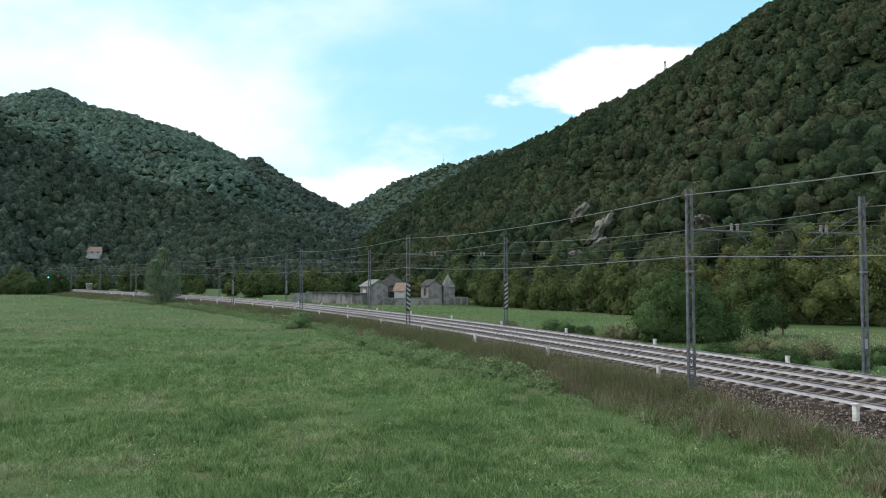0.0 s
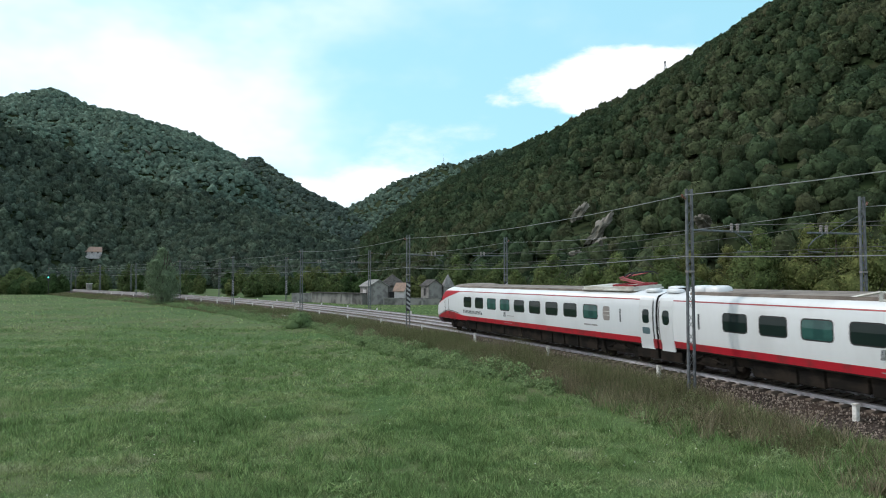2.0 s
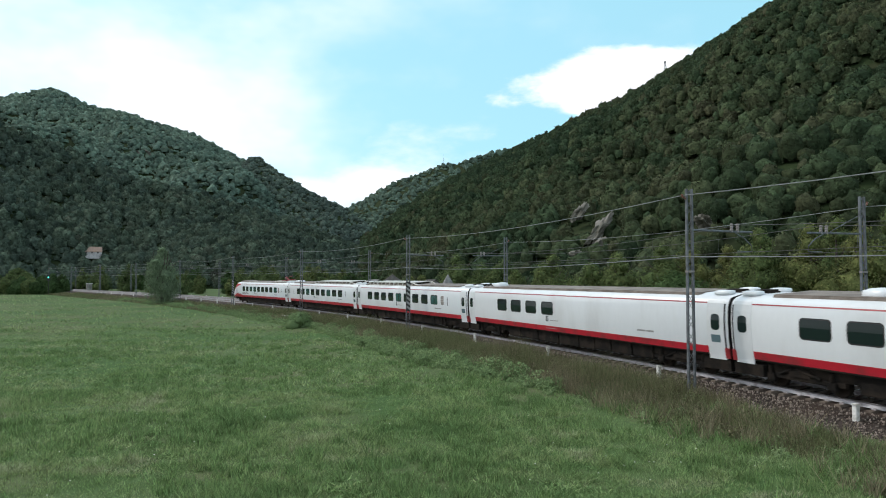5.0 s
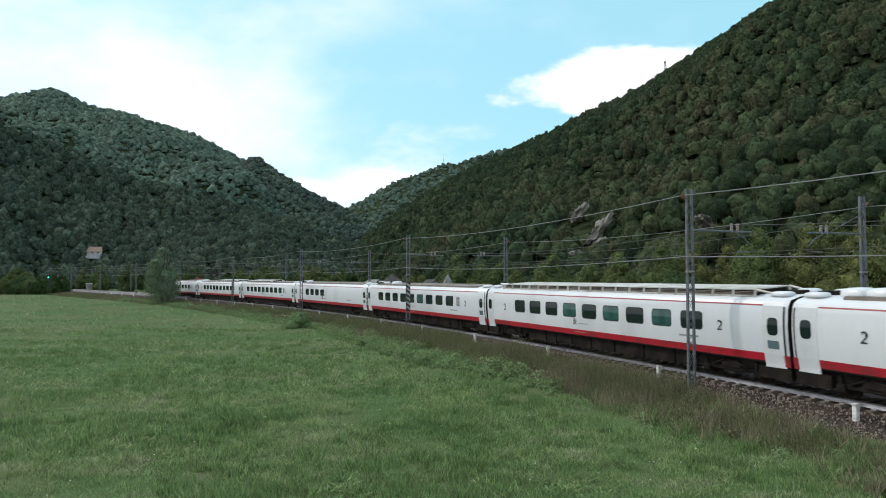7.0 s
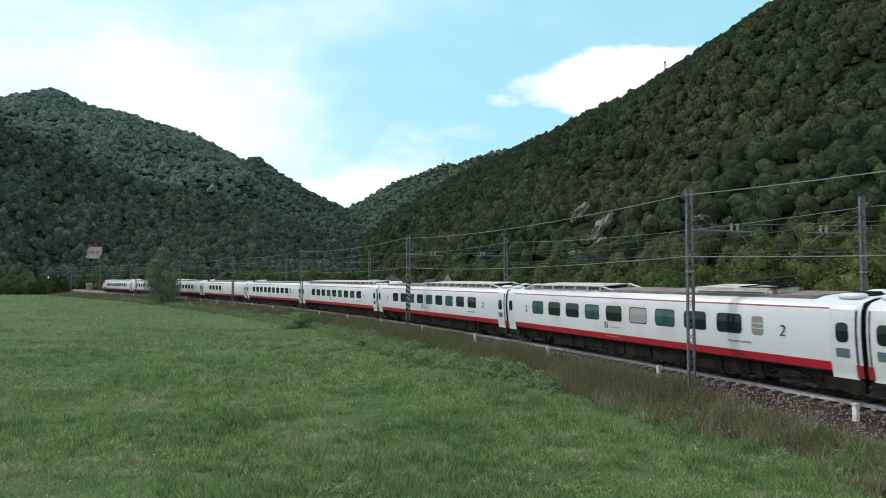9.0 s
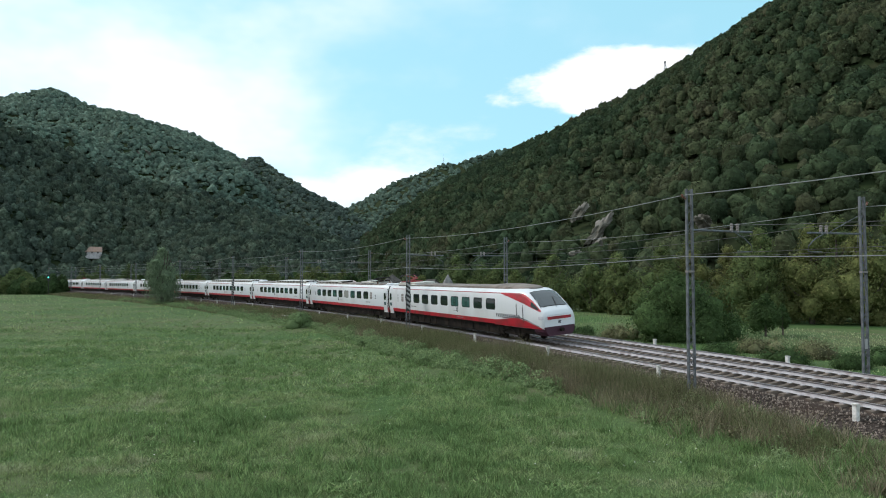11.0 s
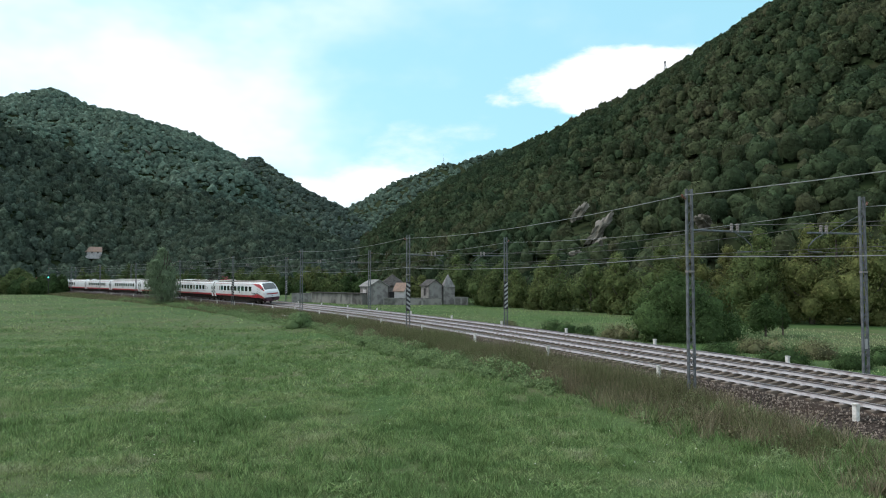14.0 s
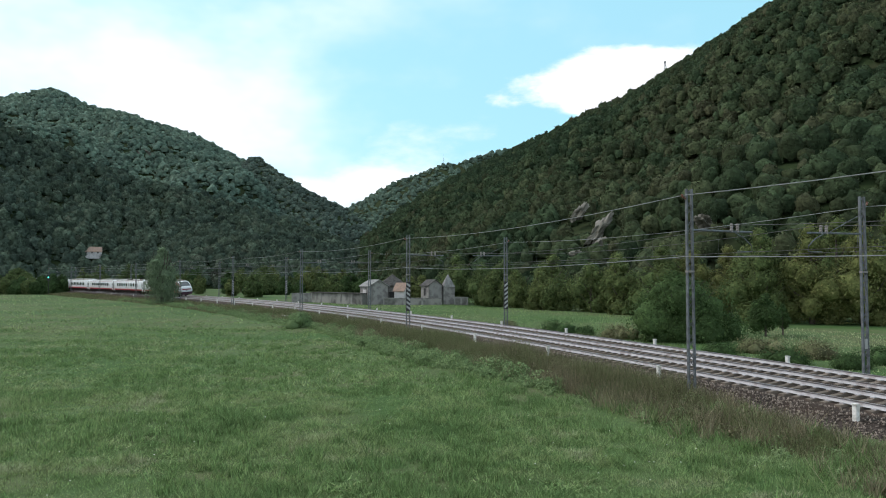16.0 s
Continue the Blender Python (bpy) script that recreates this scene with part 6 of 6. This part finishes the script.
def meadow():
    g = np.random.RandomState(61)

    def field(n, d0, d1, power):
        d = d0 + (d1 - d0) * g.rand(n) ** power
        x = (g.rand(n) * 1.42 - 0.71) * d
        P = np.c_[x, d]
        o, s = line_offset(P)
        return P[o > 6.0 + 1.6 * vnoise(P[:, 0], P[:, 1], 7, 12)[:]]

    def tints(P):
        t = vnoise(P[:, 0], P[:, 1] * 1.6, 4, 31) * 0.45 + vnoise(P[:, 0], P[:, 1], 0.6, 32) * 0.40 + vnoise(P[:, 0], P[:, 1] * 1.5, 14, 33) * 0.25
        return np.clip((t - 0.34) * 1.9 + 0.5 * np.clip(vnoise(P[:, 0], P[:, 1] * 2, 2.2, 34) - 0.68, 0, 1) * 3, 0, 1)

    for n, d0, d1, pw, h, w, seed in ((290000, 14.5, 34, 1.0, 0.20, 0.026, 62), (150000, 32, 75, 1.1, 0.20, 0.05, 63), (90000, 70, 270, 1.2, 0.17, 0.14, 64)):
        P = field(n, d0, d1, pw)
        tall = 0.30 + 3.0 * vnoise(P[:, 0], P[:, 1], 0.45, 35) ** 2 * vnoise(P[:, 0], P[:, 1], 2.6, 36)
        blades("meadow_grass", P, h * tall, w, tints(P), GRASS, seed, "short green meadow grass with dry patches", 0.75)
    # taller rank tufts scattered in the meadow
    c = field(2600, 15, 60, 1.0)
    c = c[vnoise(c[:, 0], c[:, 1], 5, 37) > 0.36]
    P = np.repeat(c, 45, 0) + g.randn(len(c) * 45, 2) * 0.15
    blades("meadow_tufts", P, 0.30, 0.034, 0.05 + 0.35 * np.repeat(g.rand(len(c)), 45), GRASS, 65, "darker rank tufts in the meadow", 0.4)
    # low broad-leaved herbs in drifts
    c = field(5200, 14.5, 58, 1.0)
    c = c[vnoise(c[:, 0], c[:, 1], 3.5, 46) > 0.42]
    P = np.repeat(c, 26, 0) + g.randn(len(c) * 26, 2) * 0.14
    blades("meadow_herbs", P, 0.09, 0.075, 0.02 + 0.75 * np.repeat(g.rand(len(c)) ** 1.5, 26), GRASS, 68, "low broad-leaved herbs in drifts over the meadow", 1.3)
    # pasture beyond the line
    P, s, o = strip_places(45000, -5, 120, -40, -7.5, 66)
    blades("pasture_grass", P, 0.13, 0.09, 0.25 + 0.4 * vnoise(P[:, 0], P[:, 1], 12, 41) + np.interp(-o, [17, 24], [0, 0.75]) * np.interp(s, [26, 45], [1, 0]), GRASS, 67, "rough green pasture behind the track", 0.4)
    # flowers
    c = field(300, 15, 60, 1.0)
    c = c[vnoise(c[:, 0], c[:, 1], 6, 44) > 0.5]
    z = ground_height(c) + 0.16
    q = 0.028
    V = np.stack([np.c_[c + (-q, 0), z], np.c_[c + (0, -q), z + 0.012], np.c_[c + (q, 0), z], np.c_[c + (0, q), z + 0.012]], 1).reshape(-1, 3)
    tagged(mesh_arrays("meadow_flowers", V, np.arange(len(V)).reshape(-1, 4), FLOWER), "small white flowers dotted over the meadow", "flowers", kind="stuff")


def rough_strip():
    g = np.random.RandomState(71)
    # tall brown grass against the ballast
    P, s, o = strip_places(160000, -13, 95, 2.1, 6.4, 72)
    keep = (o < 5.2 + 1.6 * vnoise(P[:, 0], P[:, 1], 4, 50)) & (o > 2.1 + 0.6 * vnoise(P[:, 0], P[:, 1], 3, 51) + np.interp(s, [-13, -4, 2], [1.2, 0.7, 0]))
    P, s, o = P[keep], s[keep], o[keep]
    hgt = (0.50 + 0.75 * vnoise(P[:, 0], P[:, 1], 3.2, 52)) * np.interp(s, [-13, -5, 3, 60, 95], [0.45, 0.75, 1.15, 1.15, 0.8]) * np.interp(o, [2.1, 2.6, 3.6, 5, 6.4], [0.4, 0.6, 0.9, 1.0, 0.6])
    tint = 0.30 + 0.45 * vnoise(P[:, 0], P[:, 1], 5, 53) + 0.2 * (vnoise(P[:, 0], P[:, 1], 1.0, 54) - 0.5) * 1.8 - 0.28
    tint += 0.55 * np.exp(-((s - 7.5) / 2.6) ** 2) * np.clip((o - 4.8) / 0.8, 0, 1)
    hgt = hgt * (0.6 + 0.7 * vnoise(P[:, 0], P[:, 1], 0.7, 61))
    blades("tall_bank_grass", P, hgt, 0.017, tint, DRYGRASS, 73, "tall brown-green dry grass along the bank", 0.38)
    dry = crown_kit(260, 0.07, 0, 23, tilt=1.6)
    Q, s2, o2 = strip_places(620, -6, 92, 2.6, 6.2, 172)
    Q = Q[(o2 > 2.9 + np.interp(s2, [-6, 1], [1.6, 0])) & (vnoise(Q[:, 0], Q[:, 1], 5, 63) > 0.38)]
    plant("dry_bank_shrubs", dry, np.c_[Q, ground_height(Q)], 0.46, DRYGRASS, 173, "soft brown-green dry herbs among tall grass", "weeds", tints=0.1 + 0.7 * vnoise(Q[:, 0], Q[:, 1], 7, 64), sink=0.3, squash=(0.6, 1.1))
    P, s, o = strip_places(38000, 90, 300, 2.9, 8.5, 74)
    blades("tall_bank_grass", P, 0.5 * (0.4 + vnoise(P[:, 0], P[:, 1], 5, 55)), 0.10, 0.05 + 0.55 * vnoise(P[:, 0], P[:, 1], 9, 56), DRYGRASS, 75, "tall rough grass along the far bank", 0.25)
    # straw tussocks and green clumps that break the grass up
    c, s, o = strip_places(900, -12, 70, 2.9, 6.6, 176)
    c = c[(o > 3.1 + np.interp(s, [-12, 2], [0.9, 0])) & (vnoise(c[:, 0], c[:, 1], 4, 65) > 0.40)]
    straw = g.rand(len(c)) < 0.5
    P = np.repeat(c[straw], 48, 0) + g.randn(straw.sum() * 48, 2) * 0.13
    blades("straw_tussocks", P, 0.75, 0.022, 0.95, DRYGRASS, 177, "pale straw tussocks on the bank", 0.38)
    P = np.repeat(c[~straw], 60, 0) + g.randn((~straw).sum() * 60, 2) * 0.20
    blades("green_tussocks", P, 0.50, 0.030, np.repeat(0.05 + 0.4 * g.rand((~straw).sum()), 60), GRASS, 178, "green grass clumps on the bank", 0.5)
    # low green weeds at the foot of the bank
    P, s, o = strip_places(64000, -15, 70, 3.3, 7.8, 76)
    blades("bank_weeds", P, 0.20 * (0.5 + vnoise(P[:, 0], P[:, 1], 1.5, 57)), 0.04, 0.1 + 0.75 * vnoise(P[:, 0], P[:, 1], 2.5, 58), GRASS, 77, "mixed green weeds at the foot of the bank", 0.4)
    # bramble mounds between bank and meadow
    kit = crown_kit(250, 0.095, 1, 21, tilt=0.9, fill=0.34)
    P, s, o = strip_places(820, 5.5, 58, 5.4, 8.6, 78)
    edge = np.interp(s, [5.5, 8, 16, 24, 40, 58], [6.0, 6.8, 7.7, 8.4, 7.4, 6.3])
    keep = (o < edge) & (o > edge - 2.6)
    P = P[keep]
    Z = ground_height(P)
    plant("bramble_thicket", kit, np.c_[P, Z], 0.52, BRAMBLE, 79, "tangled green bramble thicket between bank and meadow", "brambles", sink=0.34, squash=(0.6, 1.1))
    P, s, o = strip_places(420, 58, 165, 5.8, 8.2, 80)
    plant("bramble_thicket", kit, np.c_[P, ground_height(P)], 0.75, BRAMBLE, 81, "low green bramble hedge along the meadow's edge", "brambles", tints=np.full(len(P), 0.3), sink=0.35, squash=(0.5, 0.9))
    P, s, o = strip_places(110, -14, 8, 4.4, 6.8, 82)
    plant("bank_herbs", kit, np.c_[P, ground_height(P)], 0.30, BRAMBLE, 83, "low grey-green herbs on the bank", "weeds", tints=np.full(len(P), 0.7), sink=0.3, squash=(0.5, 0.9))
    # weeds behind the far track
    P, s, o = strip_places(30000, -4, 120, -9.5, -6.7, 84)
    blades("far_bank_weeds", P, 0.38 * (0.4 + vnoise(P[:, 0], P[:, 1], 3, 59)), 0.06, 0.05 + 0.6 * vnoise(P[:, 0], P[:, 1], 4, 60), DRYGRASS, 85, "rough weeds behind the far track", 0.3)


def stones():
    P, s, o = strip_places(11000, -16, 40, 1.55, 3.5, 91, 1.25)
    g = np.random.RandomState(92)
    n = len(P)
    z = np.interp(o, [1.2, 1.75, 2.5, 3.35, 3.6], [-0.20, -0.24, -0.52, -0.86, -0.86])
    r = 0.028 + 0.026 * g.rand(n)
    base = np.array([(1, 0, 0), (-0.5, 0.87, 0), (-0.5, -0.87, 0), (0.1, 0, 0.9), (0, 0.1, -0.9)])
    V = base[None] * (r[:, None, None] * (0.7 + 0.6 * g.rand(n, 5, 1)))
    a = g.rand(n) * 6.283
    c, q = np.cos(a)[:, None], np.sin(a)[:, None]
    V = np.stack([V[..., 0] * c - V[..., 1] * q, V[..., 0] * q + V[..., 1] * c, V[..., 2]], 2)
    V += np.c_[P, z + 0.012][:, None]
    f = np.array([(0, 1, 3), (1, 2, 3), (2, 0, 3), (1, 0, 4), (2, 1, 4), (0, 2, 4)])
    F = (f[None] + 5 * np.arange(n)[:, None, None]).reshape(-1, 3)
    tagged(mesh_arrays("loose_ballast", V.reshape(-1, 3), F, STONE), "loose grey-brown ballast stones on the shoulder", "stones", kind="stuff")


meadow()
rough_strip()
stones()


# ---- movement ----
def motions():
    for k, car in enumerate(cars):
        length = CAB_L if k in (0, 8) else MID_L
        back = 0.0 if k == 0 else CAB_L + MID_L * (k - 1)
        rows = []
        for i in range(33):
            t = i * 0.5
            s = -16.9246 + 24.4196 * t + 0.0072 * (t - 8) ** 2 - back - length / 2
            a, b = canted(s - 9.3), canted(s + 9.3)
            d = b.translation - a.translation
            m = (a.translation + b.translation) / 2
            turn = Matrix.Translation(m) @ Matrix.Rotation(math.atan2(d.y, d.x), 4, "Z") @ pose(0, 0, 0, -CANT)
            rows.append((t, turn @ TURNED if k == 8 else turn))
        walk(car, rows)


motions()
